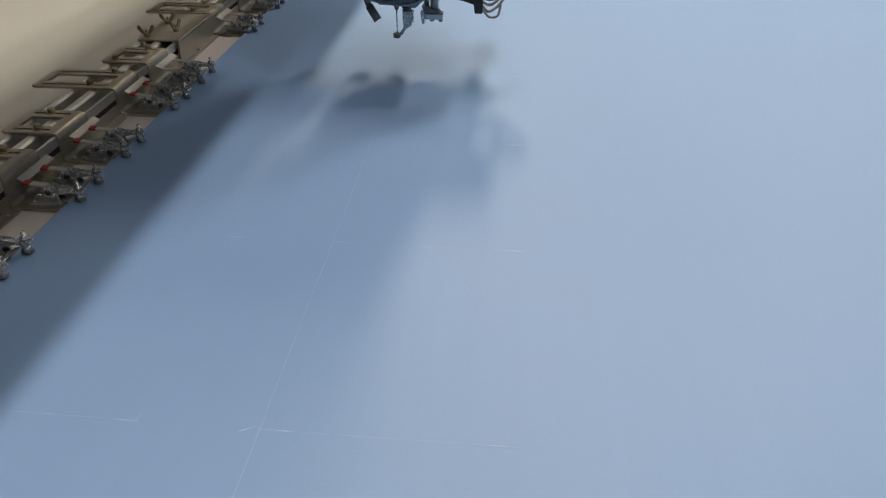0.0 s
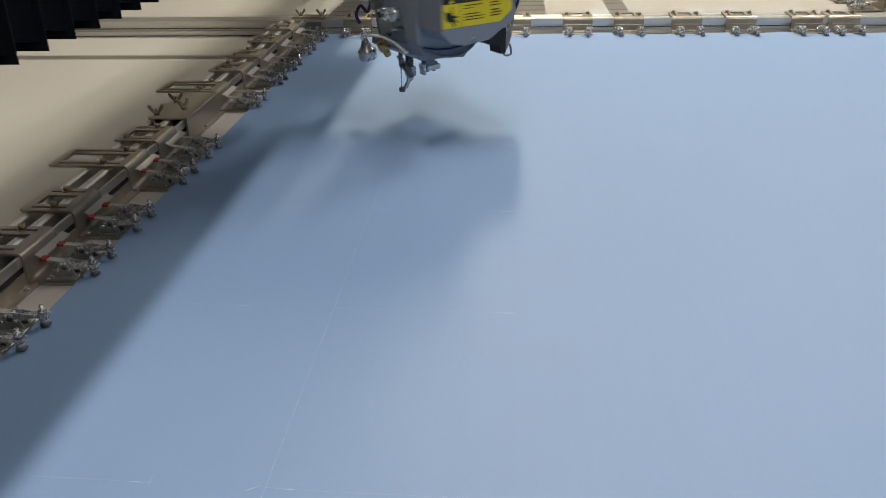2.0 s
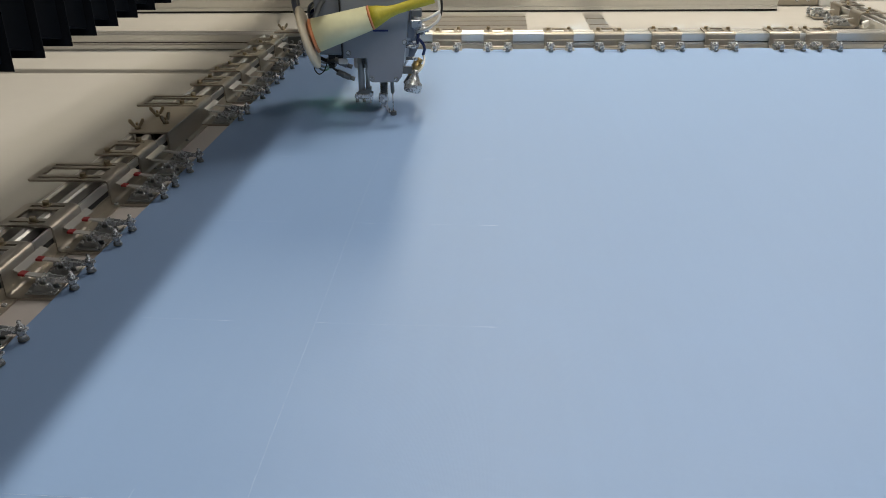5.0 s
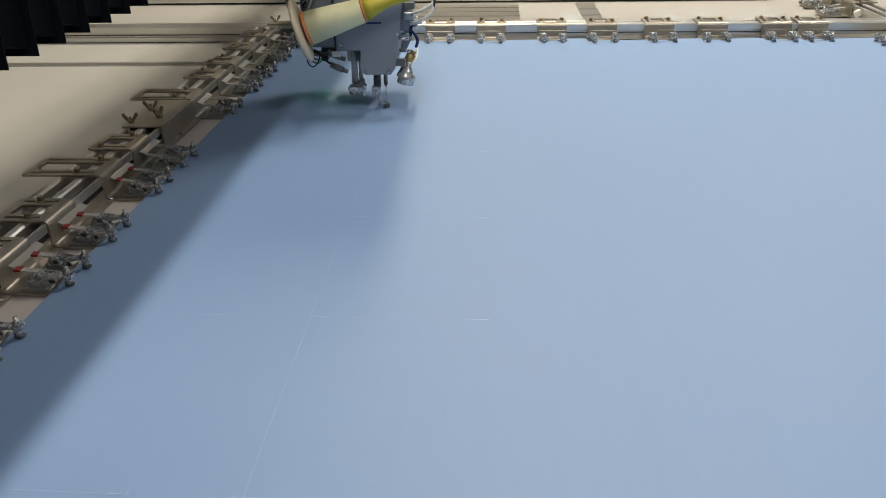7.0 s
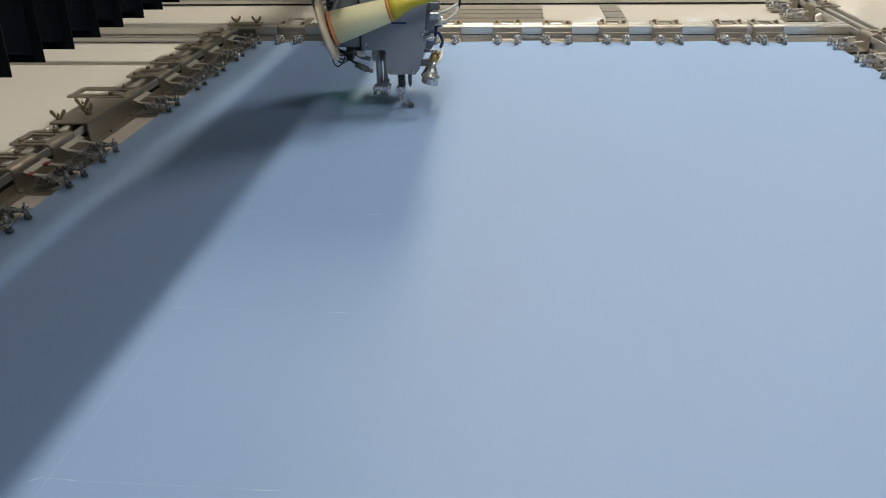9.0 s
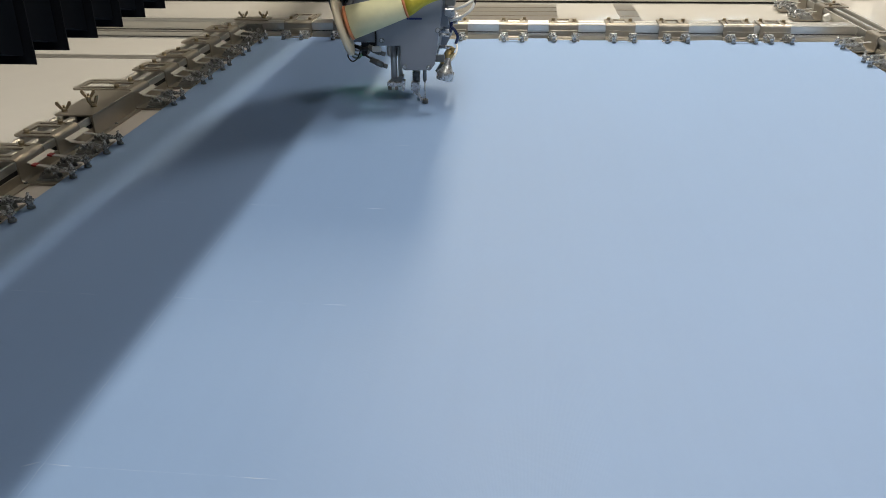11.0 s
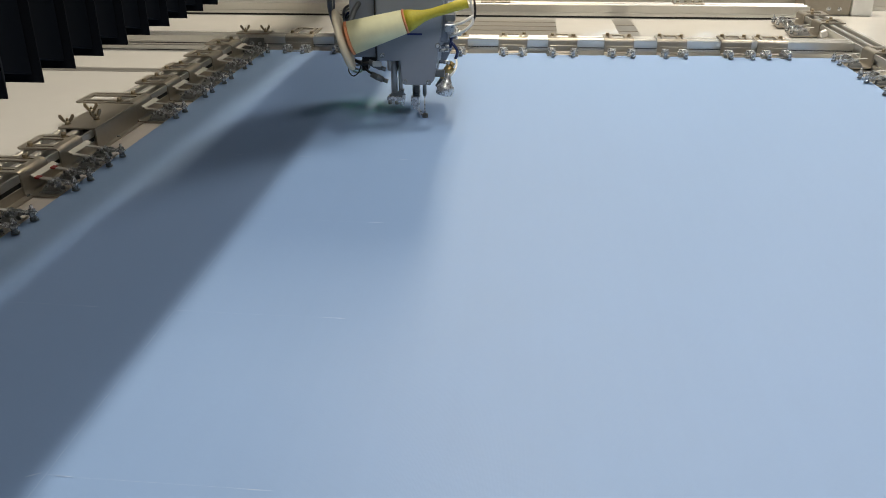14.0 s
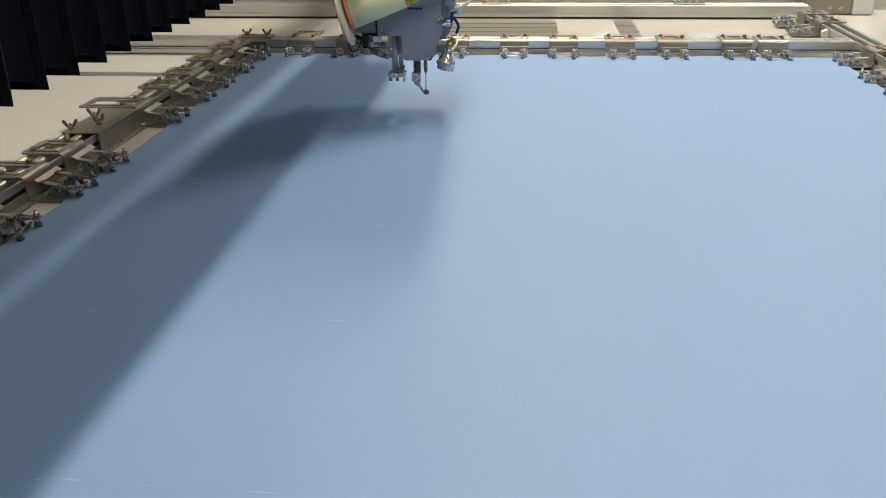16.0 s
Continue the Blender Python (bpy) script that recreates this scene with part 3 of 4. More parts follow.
def chalk():
    for k, y in enumerate((0.569, 0.886, 1.195, 1.507)):
        chalk_line((-0.640, y + 0.004), (-0.545, y + 0.001), 0.0006, 10 + k)
        chalk_line((-0.545, y + 0.001), (-0.522, y), 0.0017, 20 + k)
        chalk_line((-0.422, y), (-0.392, y - 0.002), 0.0015, 30 + k)
        chalk_line((-0.392, y - 0.002), (-0.225, y - 0.004), 0.0003, 40 + k)
        chalk_line((-0.232, y - 0.004), (-0.203, y - 0.0045), 0.0019, 50 + k)
    chalk_line((-0.4185, 0.30), (-0.4215, 0.886), 0.0005, 61)
    chalk_line((-0.4215, 0.886), (-0.4245, 1.20), 0.0005, 62)
    chalk_line((-0.4245, 1.20), (-0.4250, 1.56), 0.0005, 63)
    chalk_line((-0.5245, 0.566), (-0.5240, 0.584), 0.0013, 64)
    chalk_line((-0.438, 0.563), (-0.424, 0.571), 0.0015, 65)


chalk()
# ---- the gantry with its folding cover ----
ARM_R, ARM_L, ARM_Z = -0.38, -0.575, 0.3530


def gantry():
    g = thing("gantry_arm", "pale painted gantry arm over the table carrying the sewing head", "gantry")
    bm = B()
    soft_block(bm, ARM_L + 0.035, ARM_R - 0.035, -0.9, 4.2, ARM_Z + 0.03, ARM_Z + 0.125, 0.006)
    part("beam", bm, M["gantry"], g)
    # unseen slats added above the arm to half-shade the left cloth and rail
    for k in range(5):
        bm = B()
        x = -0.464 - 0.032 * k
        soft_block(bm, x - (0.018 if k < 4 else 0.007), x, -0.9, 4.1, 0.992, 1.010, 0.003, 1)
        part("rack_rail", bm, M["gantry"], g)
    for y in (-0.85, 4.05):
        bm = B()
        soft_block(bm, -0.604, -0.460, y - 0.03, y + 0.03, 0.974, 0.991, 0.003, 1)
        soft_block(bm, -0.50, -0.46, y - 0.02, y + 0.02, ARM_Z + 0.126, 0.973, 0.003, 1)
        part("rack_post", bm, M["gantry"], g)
    for y in (-0.8, 4.0):
        bm = B()
        soft_block(bm, ARM_L + 0.02, ARM_R - 0.02, y - 0.08, y + 0.08, -0.9, ARM_Z + 0.03, 0.006)
        part("post", bm, M["gantry"], g)


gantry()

FOLDS, COVER_START = 40, -0.415
cover = thing("bellows_cover", "black folding bellows cover around the gantry arm", "bellows")
folds = []


def bellows():
    """Each fold is one stiff ring of two sloping walls, wide at the crease."""
    bm = B()
    d, half = 0.014, 0.0245
    rings = []
    for y, i in ((0.0, 0.0), (0.0012, 0.0), (half, d), (2 * half, d * 0.5)):
        x0, x1, z0, z1 = ARM_L + i, ARM_R - i, ARM_Z + i, ARM_Z + 0.145 - i
        rings.append([bm.verts.new(p) for p in ((x0, y, z0), (x1, y, z0), (x1, y, z1), (x0, y, z1))])
    for a, b in zip(rings, rings[1:]):
        for i in range(4):
            bm.faces.new((a[i], a[(i + 1) % 4], b[(i + 1) % 4], b[i]))
    e = [bm.verts.new(p) for p in ((ARM_L + d, 0.001, ARM_Z + d), (ARM_R - d, 0.001, ARM_Z + d), (ARM_R - d, 0.001, ARM_Z + 0.145 - d), (ARM_L + d, 0.001, ARM_Z + 0.145 - d))]
    for i in range(4):
        bm.faces.new((rings[0][(i + 1) % 4], rings[0][i], e[i], e[(i + 1) % 4]))
    me = made("fold", bm, M["bellows"])
    for k in range(FOLDS):
        folds.append(part("fold", me, None, cover))


bellows()

# ---- the turning sewing head; its zero is the needle's foot, its front looks to the operator ----
head = thing("sewing_machine", "grey-blue sewing head with thread spool, lamp and warning label", "sewing machine")


def sewing_head():
    # front casting with the face plate
    bm = B()
    prism(bm, [(-0.098, 0.129), (-0.048, 0.129), (-0.046, 0.090), (-0.038, 0.080), (0.014, 0.081), (0.023, 0.092), (0.035, 0.16), (0.045, 0.24), (0.045, 0.36), (-0.098, 0.36)], -0.030, 0.105)
    part("arm_casting", bm, M["head"], head)
    bm = B()
    prism(bm, [(-0.094, 0.131), (-0.046, 0.131), (-0.045, 0.088), (-0.038, 0.079), (0.016, 0.080), (0.025, 0.091), (0.036, 0.165), (0.045, 0.24), (0.045, 0.30), (-0.094, 0.30)], -0.036, -0.0305)
    fp = part("face_plate", bm, M["head"], head, "flat grey-blue face plate")
    for x, z in ((-0.085, 0.141), (-0.038, 0.086), (0.013, 0.085), (0.033, 0.163)):
        bm = B()
        rod(bm, (x, -0.036, z), (x, -0.0375, z), 0.0056, n=16)
        ring = part("screw_seat", bm, M["gunmetal"], fp)
        bm = B()
        rod(bm, (x, -0.0375, z), (x, -0.0395, z), 0.0042, 0.0038, n=14)
        part("screw", bm, M["steel"], ring)
    bm = B()
    block(bm, -0.031, 0.000, -0.0368, -0.0361, 0.1845, 0.1885)
    part("name_bar", bm, M["blue_ink"], fp, "small dark blue printed bar")
    bm = B()
    block(bm, -0.0995, -0.097, -0.0365, -0.030, 0.131, 0.30)
    part("panel_gap", bm, M["ink"], head)
    bm = B()
    soft_block(bm, -0.155, -0.0995, -0.020, 0.095, 0.133, 0.36, 0.004)
    part("side_box", bm, M["head"], head)
    # needle bar, presser bar and foot
    bm = B()
    rod(bm, (0, -0.002, 0.051), (0, -0.002, 0.084), 0.0042)
    rod(bm, (0, -0.002, 0.0465), (0, -0.002, 0.051), 0.0026, 0.0042, n=10)
    part("needle_bar", bm, M["gunmetal"], head)
    bm = B()
    rod(bm, (0, -0.002, 0.004), (0, -0.002, 0.047), 0.0007, 0.0012, n=8)
    part("needle", bm, M["steel"], head)
    bm = B()
    rod(bm, (-0.0185, 0, 0.034), (-0.0185, 0, 0.084), 0.0060)
    for k in range(7):
        rod(bm, (-0.0185, 0, 0.046 + 0.005 * k), (-0.0185, 0, 0.0485 + 0.005 * k), 0.0085, n=14)
    part("presser_bar", bm, M["gunmetal"], head)
    bm = B()
    soft_block(bm, -0.0300, -0.0110, -0.007, 0.007, 0.027, 0.047, 0.0015, 1)
    prism(bm, [(-0.026, 0.029), (-0.012, 0.029), (-0.012, 0.018), (-0.006, 0.0085), (-0.004, 0.004), (-0.010, 0.004), (-0.017, 0.016), (-0.026, 0.020)], -0.003, 0.003)
    pf = part("presser_foot", bm, M["steel"], head)
    bm = B()
    turned(bm, (0, 0, -0.0012), (0, 0, 0.0075), [(0.0, 0.0035), (0.0, 0.0060), (0.1, 0.0066), (0.9, 0.0066), (1.0, 0.0060), (1.0, 0.0035), (0.85, 0.0030)], 20)
    part("foot_ring", bm, M["gunmetal"], pf, "small dark round foot ring")
    # air cylinder with clamp block
    bm = B()
    rod(bm, (-0.067, 0.004, 0.046), (-0.067, 0.004, 0.160), 0.0072)
    part("guide_rod", bm, M["tin"], head)
    bm = B()
    rod(bm, (-0.0535, 0.004, 0.050), (-0.0535, 0.004, 0.15), 0.0046)
    part("guide_rod", bm, M["tin"], head)
    bm = B()
    soft_block(bm, -0.082, -0.050, -0.008, 0.016, 0.036, 0.046, 0.0015, 1)
    prism(bm, [(-0.0498, 0.050), (-0.043, 0.047), (-0.046, 0.026), (-0.0498, 0.027)], -0.006, 0.012)
    mb = part("marking_block", bm, M["steel"], head)
    bm = B()
    prism(bm, [(-0.078, 0.0462), (-0.050, 0.0462), (-0.046, 0.058), (-0.050, 0.060), (-0.060, 0.054), (-0.074, 0.052)], -0.004, 0.014)
    part("rod_clamp", bm, M["gunmetal"], mb, "dark clamp on the guide rods")
    for x in (-0.077, -0.062):
        bm = B()
        rod(bm, (x, -0.004, 0.0285), (x, -0.004, 0.0365), 0.0038, n=10)
        part("cap_screw", bm, M["gunmetal"], mb)
    bm = B()
    soft_block(bm, -0.084, -0.047, 0.014, 0.03, 0.096, 0.131, 0.005)
    part("cylinder_mount", bm, M["alu"], head)
    # small sensors and hoses on the spool side
    for dx, dz in ((0.0, 0.0), (0.004, -0.026)):
        bm = B()
        rod(bm, (-0.118 + dx, -0.02, 0.124 + dz), (-0.092 + dx, -0.02, 0.112 + dz), 0.0062)
        rod(bm, (-0.092 + dx, -0.02, 0.112 + dz), (-0.082 + dx, -0.018, 0.108 + dz), 0.0046)
        rod(bm, (-0.106 + dx, -0.02, 0.1185 + dz), (-0.102 + dx, -0.02, 0.1166 + dz), 0.0072, n=6)
        part("air_fitting", bm, M["gunmetal"], head)
    bm = B()
    hose(bm, [(-0.150, -0.02, 0.128), (-0.128, -0.03, 0.122), (-0.116, -0.02, 0.123)], 0.004)
    hose(bm, [(-0.140, -0.02, 0.126), (-0.120, -0.03, 0.108), (-0.110, -0.02, 0.098)], 0.0025)
    part("air_hose", bm, M["black"], head)
    bm = B()
    hose(bm, [(-0.128, -0.045, 0.128), (-0.135, -0.05, 0.108), (-0.147, -0.05, 0.100), (-0.156, -0.05, 0.112), (-0.150, -0.045, 0.130)], 0.0014, 6)
    part("thread_loop", bm, M["ink"], head)
    bm = B()
    soft_block(bm, -0.108, -0.088, -0.032, -0.027, 0.116, 0.128, 0.002, 1)
    part("white_tag", bm, M["white"], head)
    # work lamp on a brass fitting
    a, c = Vector((0.056, -0.045, 0.108)), Vector((0.047, -0.048, 0.063))
    bm = B()
    turned(bm, a, c, [(0.0, 0.003), (0.04, 0.0055), (0.20, 0.0065), (0.30, 0.0085), (0.55, 0.0135), (0.60, 0.0172), (0.66, 0.0182), (0.95, 0.0182), (1.0, 0.0170), (1.0, 0.014), (0.9, 0.010)])
    lamp = part("work_lamp", bm, M["steel"], head, "small silver cone-shaped work lamp")
    a, c = Vector((0.060, 0.026, 0.116)), Vector((0.038, 0.017, 0.080))
    bm = B()
    rod(bm, a.lerp(c, 0.22), a.lerp(c, 0.66), 0.0105, n=6)
    rod(bm, a.lerp(c, 0.0), a.lerp(c, 0.22), 0.0062, n=12)
    rod(bm, a.lerp(c, 0.66), a.lerp(c, 1.0), 0.0070, n=12)
    part("brass_fitting", bm, M["brass"], head, "hexagonal brass fitting")
    bm = B()
    hose(bm, [(0.055, -0.047, 0.098), (0.066, -0.036, 0.108), (0.070, -0.010, 0.116), (0.066, 0.04, 0.122), (0.062, 0.085, 0.118), (0.056, 0.12, 0.104)], 0.0022)
    part("lamp_cable", bm, M["white"], lamp, "thin white cable")
    bm = B()
    block(bm, 0.024, 0.046, -0.030, -0.020, 0.096, 0.110)
    part("lamp_clamp", bm, M["gunmetal"], head)
    # tension parts, tubes and screws on the working side
    bm = B()
    soft_block(bm, 0.034, 0.052, -0.010, 0.12, 0.165, 0.36, 0.003)
    part("side_plate", bm, M["head"], head)
    for y, z, r in ((0.082, 0.168, 0.0130), (-0.004, 0.185, 0.0055), (0.038, 0.232, 0.0075), (0.052, 0.172, 0.0045), (0.066, 0.170, 0.0045)):
        bm = B()
        rod(bm, (0.050, y, z), (0.066, y, z), r)
        rod(bm, (0.064, y, z), (0.074, y, z), r * 0.45)
        part("tension_knob", bm, M["steel"], head)
    for k, (y, z) in enumerate(((-0.02, 0.19), (-0.012, 0.21), (0.02, 0.168))):
        bm = B()
        soft_block(bm, 0.046, 0.068, y - 0.008, y + 0.010, z, z + 0.016, 0.002, 1)
        part("thread_guide", bm, M["gunmetal"] if k else M["steel"], head)
    bm = B()
    hose(bm, [(0.070, -0.030, 0.136), (0.074, -0.036, 0.152), (0.064, -0.036, 0.168), (0.058, -0.02, 0.158), (0.060, 0.0, 0.180)], 0.0032)
    part("blue_tube", bm, M["blue"], head, "short glossy blue tube")
    bm = B()
    hose(bm, [(0.056, -0.01, 0.178), (0.085, -0.015, 0.190), (0.105, 0.0, 0.214), (0.090, 0.02, 0.27)], 0.0030)
    hose(bm, [(0.056, -0.01, 0.200), (0.080, -0.015, 0.207), (0.104, 0.0, 0.219)], 0.0030)
    part("white_tube", bm, M["white"], head, "looped white air tube")
    bm = B()
    hose(bm, [(0.106, 0.0, 0.21), (0.108, 0.0, 0.24), (0.09, 0.02, 0.33)], 0.0024)
    part("thin_cable", bm, M["ink"], head)
    # rear drive housing with the warning label
    bm = B()
    prism(bm, [(0.050, 0.128), (0.036, 0.100), (0.012, 0.094), (-0.050, 0.087), (-0.068, 0.104), (-0.100, 0.150), (-0.100, 0.36), (0.054, 0.36)], 0.106, 0.146)
    hs = part("drive_housing", bm, M["head"], head)
    bm = B()
    prism(bm, [(0.0442, 0.155), (0.026, 0.134), (0.0, 0.127), (-0.0547, 0.131), (-0.1084, 0.162), (-0.1084, 0.36), (0.0442, 0.36)], 0.146, 0.222)
    part("rear_cover", bm, M["head"], head)
    bm = B()
    rod(bm, (-0.022, 0.222, 0.139), (-0.022, 0.225, 0.139), 0.004)
    part("cover_screw", bm, M["steel"], hs)
    label = B()
    prism(label, [(0.078, 0.0915), (-0.046, 0.0915), (-0.072, 0.110), (-0.072, 0.133), (0.078, 0.133)], 0.1552, 0.1557)
    lb = part("warning_label", label, M["yellow"], head, "yellow and black warning label with a hand symbol")
    lb.matrix_local = pose(-0.0331, 0.0672, 0.0722) @ Matrix.Diagonal((0.96, 1, 0.96, 1))
    bm = B()
    block(bm, -0.072, 0.078, 0.1552, 0.1559, 0.1332, 0.147)
    part("label_band", bm, M["ink"], lb, "black title band")
    bm = B()
    block(bm, 0.0402, 0.0408, 0.1557, 0.1560, 0.0915, 0.133)
    part("label_rule", bm, M["ink"], lb)
    words("WARNING", 0.0095, (0.033, 0.1561, 0.1362), M["yellow"], lb)
    bm = B()
    prism(bm, [(0.064, 0.1345), (0.055, 0.1345), (0.0595, 0.1425)], 0.1559, 0.1562)
    part("warning_triangle", bm, M["yellow"], lb)
    bm = B()
    for x in (-0.030, -0.041):
        for k in range(3):
            block(bm, x, x + 0.007, 0.1559, 0.1562, 0.1362 + 0.0024 * k, 0.1374 + 0.0024 * k)
        block(bm, x + 0.003, x + 0.004, 0.1559, 0.1562, 0.1358, 0.1432)
    part("title_bars", bm, M["yellow"], lb)
    bm = B()
    for z, w in ((0.127, 0.040), (0.122, 0.020), (0.112, 0.034), (0.107, 0.045), (0.102, 0.043)):
        block(bm, 0.034 - w, 0.034, 0.1557, 0.1560, z, z + 0.0015)
    for z, w in ((0.127, 0.018), (0.122, 0.022), (0.114, 0.019), (0.109, 0.026), (0.104, 0.022)):
        block(bm, -0.024 - w, -0.024, 0.1557, 0.1560, z, z + 0.0018)
    part("text_bars", bm, M["ink"], lb)
    bm = B()
    prism(bm, [(0.073, 0.122), (0.066, 0.118), (0.061, 0.119), (0.0605, 0.128), (0.0585, 0.128), (0.058, 0.114), (0.047, 0.111), (0.0465, 0.109), (0.056, 0.108),
               (0.046, 0.101), (0.0475, 0.0995), (0.057, 0.103), (0.050, 0.093), (0.0525, 0.0925), (0.062, 0.102), (0.068, 0.103), (0.073, 0.109)], 0.1557, 0.1560)
    part("warning_symbol", bm, M["ink"], lb)
    # hoses along the lower rim of the housing
    bm = B()
    hose(bm, [(0.045, 0.150, 0.118), (0.020, 0.152, 0.102), (-0.03, 0.152, 0.093), (-0.068, 0.150, 0.106), (-0.085, 0.145, 0.128)], 0.0022)
    part("rim_hose", bm, M["cable"], head)
    bm = B()
    hose(bm, [(0.036, 0.147, 0.116), (0.0, 0.149, 0.108), (-0.05, 0.149, 0.110), (-0.08, 0.147, 0.130)], 0.0018)
    part("rim_tube", bm, M["blue"], head)
    bm = B()
    prism(bm, [(-0.036, 0.083), (0.012, 0.083), (0.022, 0.090), (0.028, 0.11), (-0.040, 0.11)], 0.022, 0.082)
    part("lower_casting", bm, M["head"], head)
    for y, z in ((-0.016, 0.150), (0.026, 0.150), (0.018, 0.118), (0.066, 0.138)):
        bm = B()
        rod(bm, (0.030, y, z), (0.054, y, z), 0.0036, n=10)
        part("side_screw", bm, M["steel"], head)
    bm = B()
    rod(bm, (0.036, 0.074, 0.072), (0.021, 0.078, 0.049), 0.0070)
    rod(bm, (0.044, 0.070, 0.090), (0.036, 0.074, 0.072), 0.0050)
    part("sensor_barrel", bm, M["gunmetal"], head)
    # valve and sensor block with a bundle of cables
    bm = B()
    soft_block(bm, -0.155, -0.100, 0.09, 0.14, 0.127, 0.165, 0.003)
    part("valve_block", bm, M["head"], head)
    bm = B()
    prism(bm, [(-0.116, 0.1265), (-0.155, 0.1265), (-0.155, 0.078), (-0.143, 0.078), (-0.141, 0.092), (-0.128, 0.096), (-0.116, 0.099)], 0.10, 0.135)
    sensor = part("sensor_box", bm, M["black"], head, "black plastic sensor box with a green signal light")
    bm = B()
    block(bm, -0.151, -0.145, 0.112, 0.120, 0.0773, 0.0777)
    part("signal_light", bm, M["green"], sensor, "small green signal light")
    for z in (0.129, 0.150):
        bm = B()
        rod(bm, (-0.106, 0.12, z), (-0.106, 0.145, z), 0.008)
        part("brass_knob" if z < 0.14 else "steel_knob", bm, M["brass"] if z < 0.14 else M["steel"], head)
    bm = B()
    prism(bm, [(-0.105, 0.36), (-0.105, 0.172), (-0.118, 0.166), (-0.152, 0.180), (-0.178, 0.205), (-0.185, 0.36)], 0.128, 0.140)
    part("bracket_plate", bm, M["head"], head)
    rnd = random.Random(9)
    for k in range(7):
        bm = B()
        o = rnd.uniform(-0.008, 0.008)
        low = 0.040 + 0.012 * k + o
        hose(bm, [(-0.153, 0.12, 0.088 + 0.006 * k), (-0.167 - 0.003 * k, 0.115 + o, low + 0.038), (-0.190 + o, 0.10, 0.100 + 0.012 * k), (-0.206, 0.09, 0.158), (-0.214 + o, 0.08, 0.24), (-0.18, 0.05, 0.35)], 0.0024, 6)
        part("signal_cable", bm, M["cable"], head)
    for k in range(6):
        bm = B()
        hose(bm, [(-0.140, 0.13, 0.166 + 0.004 * k), (-0.165, 0.14, 0.190 + 0.006 * k), (-0.194, 0.12, 0.172 + 0.008 * k), (-0.188, 0.11, 0.148 + 0.006 * k), (-0.155, 0.12, 0.150)], 0.0030)
        part("air_tube", bm, (M["blue"], M["steel"], M["cable"])[k % 3], head)
    bm = B()
    hose(bm, [(-0.155, 0.12, 0.082), (-0.165, 0.12, 0.070), (-0.179, 0.12, 0.072), (-0.183, 0.11, 0.088)], 0.0022, 6)
    part("cable_loop", bm, M["cable"], head)
    # thread spool on its tray
    p0, p1 = Vector((-0.145, -0.100, 0.187)), Vector((-0.022, -0.086, 0.2225))
    tray = B()
    turned(tray, p0.lerp(p1, -0.10), p1, [(0.0, 0.010), (0.0, 0.060), (0.02, 0.063), (0.055, 0.063), (0.07, 0.059), (0.075, 0.02)], 40)
    part("spool_tray", tray, M["cream"], head, "round cream plastic spool tray")
    sp = B()
    turned(sp, p0, p1, [(0.06, 0.028), (0.07, 0.0335), (0.5, 0.0290), (0.93, 0.0240), (0.94, 0.018)], 36)
    spool = part("thread_spool", sp, M["thread"], head, "cone of pale yellow thread")
    for s, r in ((0.035, 0.0345), (0.955, 0.0245)):
        bm = B()
        turned(bm, p0, p1, [(s - 0.022, r - 0.004), (s - 0.016, r - 0.0005), (s + 0.012, r), (s + 0.03, r - 0.003)], 36)
        part("card_edge", bm, M["orange"], spool, "orange cardboard rim")
    bm = B()
    d = (p1 - p0).normalized()
    turned(bm, p1 - d * 0.004, p1 + d * 0.125, [(0.0, 0.0235), (0.12, 0.019), (0.28, 0.012), (0.42, 0.0095), (0.7, 0.010), (1.0, 0.011)], 24)
    part("net_sleeve", bm, M["net"], spool, "yellow plastic net sleeve")
    bm = B()
    rod(bm, p0 - d * 0.018, p0 - d * 0.012, 0.006)
    hose(bm, [tuple(p0 - d * 0.018), (-0.150, -0.06, 0.205), (-0.140, -0.03, 0.235), (-0.130, -0.01, 0.25)], 0.006)
    part("spool_arm", bm, M["gunmetal"], head)
    # slide that hangs the head from the gantry
    bm = B()
    soft_block(bm, -0.10, 0.075, -0.02, 0.14, 0.36, 0.62, 0.006)
    part("turning_column", bm, M["head"], head)


def words(text, size, at, mat, parent):
    """Raised lettering that reads from the rear of the head."""
    c = bpy.data.curves.new("lettering", "FONT")
    c.body, c.size, c.extrude = text, size, 0.0001
    tmp = bpy.data.objects.new("lettering", c)
    scene.collection.objects.link(tmp)
    me = bpy.data.meshes.new_from_object(tmp.evaluated_get(bpy.context.evaluated_depsgraph_get()))
    bpy.data.objects.remove(tmp)
    me.transform(pose(*at, 90, 0, 180))
    me.materials.clear()
    me.materials.append(mat)
    part("title_lettering", me, None, parent)


sewing_head()

carriage = thing("head_carriage", "pale metal carriage plate linking sewing head and gantry arm", "machine carriage")


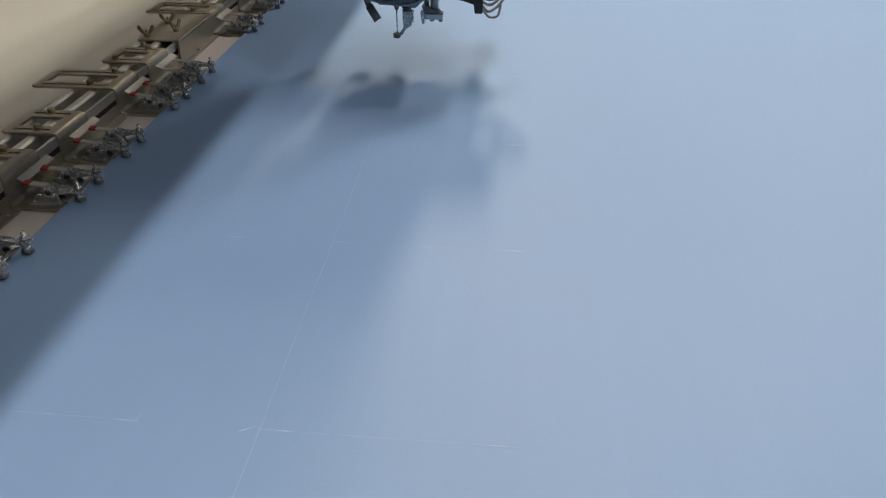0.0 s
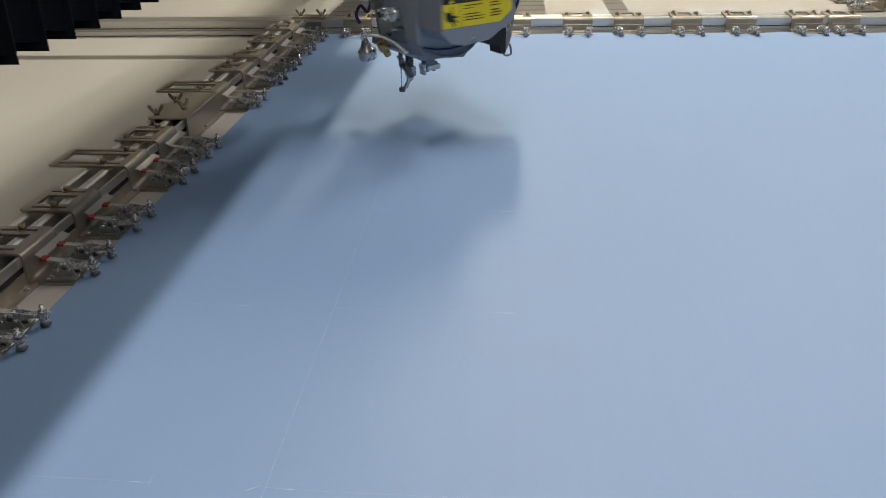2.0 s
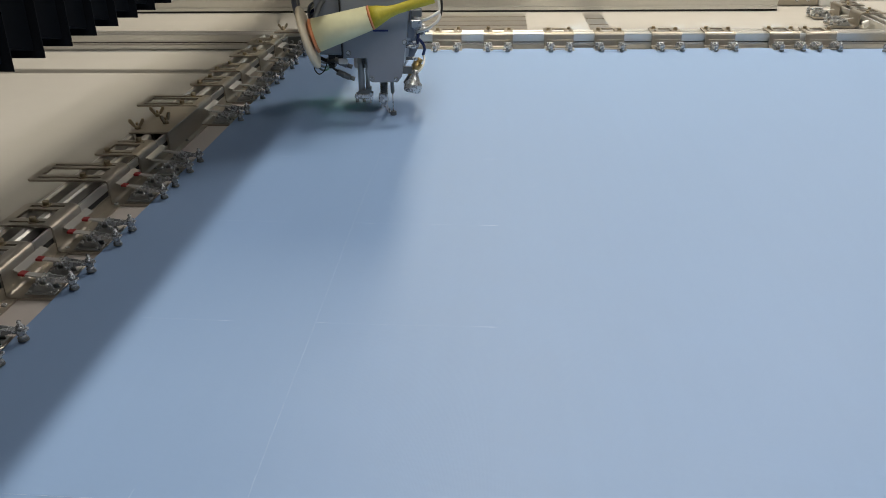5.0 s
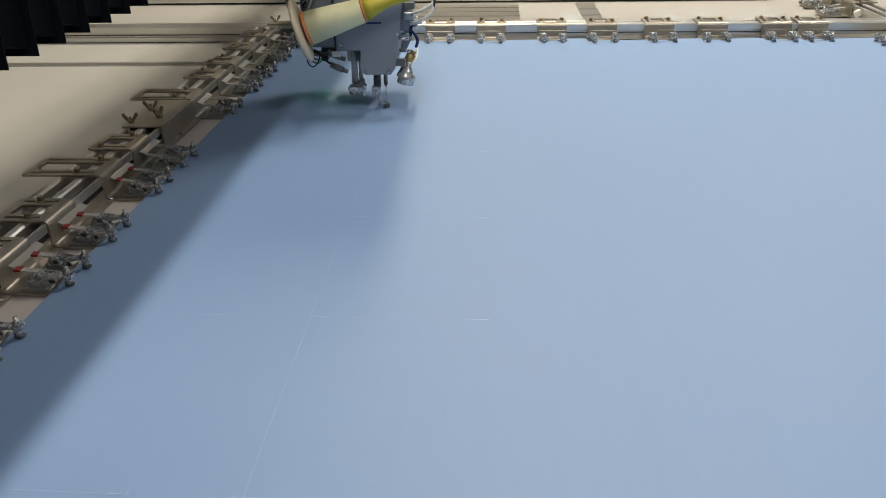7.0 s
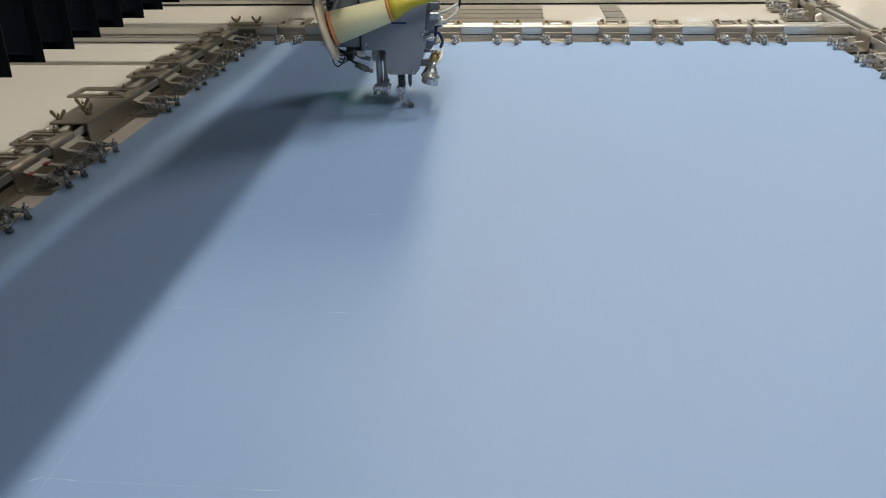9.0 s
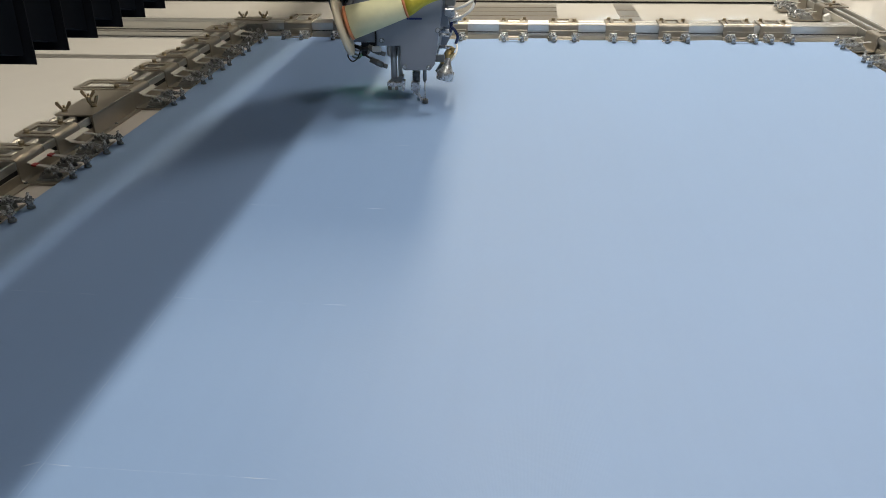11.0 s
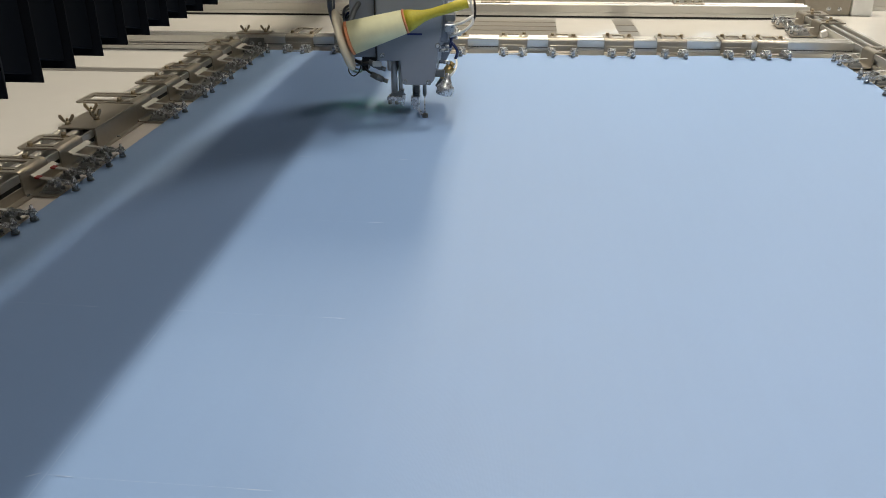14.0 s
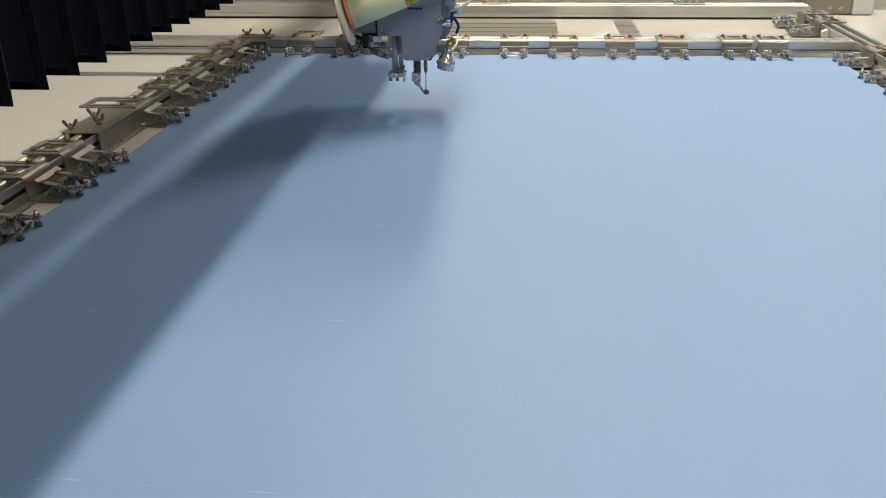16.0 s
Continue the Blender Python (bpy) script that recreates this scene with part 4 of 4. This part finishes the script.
def carriage_parts():
    # out-of-view plate, lengthened to the rear to widen the arm's shadow
    bm = B()
    soft_block(bm, ARM_R + 0.216 - 0.036, -0.10, -0.165, 0.85, 0.40, 0.60, 0.006)
    plate = part("carriage_plate", bm, M["gantry"], carriage)
    # unseen block added so that head and arm shadows join on the cloth
    bm = B()
    soft_block(bm, ARM_R + 0.216 + 0.010, -0.075, 0.03, 0.13, 0.28, 0.40, 0.006)
    part("mounting_bracket", bm, M["gantry"], plate, "unseen pale block added to join the head and arm shadows")
    bm = B()
    soft_block(bm, -0.12, 0.10, -0.04, 0.18, 0.66, 0.80, 0.01)
    part("motor", bm, M["black"], carriage)


carriage_parts()


# ---- what moves ----
def motions():
    # the frame and the cloth slide sideways once
    slide = [(0, 0.2240), (7.0, 0.2240), (7.2, 0.2205), (7.5, 0.1970), (8.0, 0.1380), (8.5, 0.0800), (9.0, 0.0222), (9.2, 0.0055), (9.4, 0.0), (16, 0.0)]
    for ob in (frame_rig, cloth):
        walk(ob, [(t, pose(x, 0, TOP)) for t, x in slide])
    # the head: along the arm, up or down, and its half turn
    along = [(0, 1.535), (1.3, 1.535), (1.5, 1.550), (2.0, 1.660), (2.4, 1.775), (2.6, 1.80), (2.8, 1.80), (16, 1.80)]
    rows = [(0, 1.535, 0.055, -180), (1.3, 1.535, 0.055, -180), (1.5, 1.550, 0.055, -180), (1.7, 1.582, 0.055, -176), (1.8, 1.602, 0.056, -169), (1.9, 1.630, 0.057, -158), (2.0, 1.660, 0.058, -143),
            (2.2, 1.715, 0.058, -110), (2.4, 1.770, 0.058, -78), (2.6, 1.798, 0.060, -49), (2.8, 1.80, 0.066, -16), (3.0, 1.80, 0.057, 0), (3.1, 1.80, 0.052, 0), (3.2, 1.80, 0.041, 0), (3.3, 1.80, 0.024, 0),
            (3.4, 1.80, 0.007, 0), (3.5, 1.80, 0.0, 0), (14.5, 1.80, 0.0, 0), (14.6, 1.80, 0.004, 0), (14.8, 1.80, 0.028, 0), (15.0, 1.80, 0.046, 0), (15.2, 1.80, 0.058, 0), (15.4, 1.80, 0.058, 0), (16, 1.80, 0.058, 0)]
    walk(head, [(t, pose(-0.216, y, TOP + z, 0, 0, a)) for t, y, z, a in rows])
    walk(carriage, [(t, pose(-0.216, y, TOP)) for t, y in along])
    for k, ob in enumerate(folds):
        walk(ob, [(t, pose(0, COVER_START + (y - 0.16 - COVER_START) * k / FOLDS, 0)) for t, y in along])


motions()
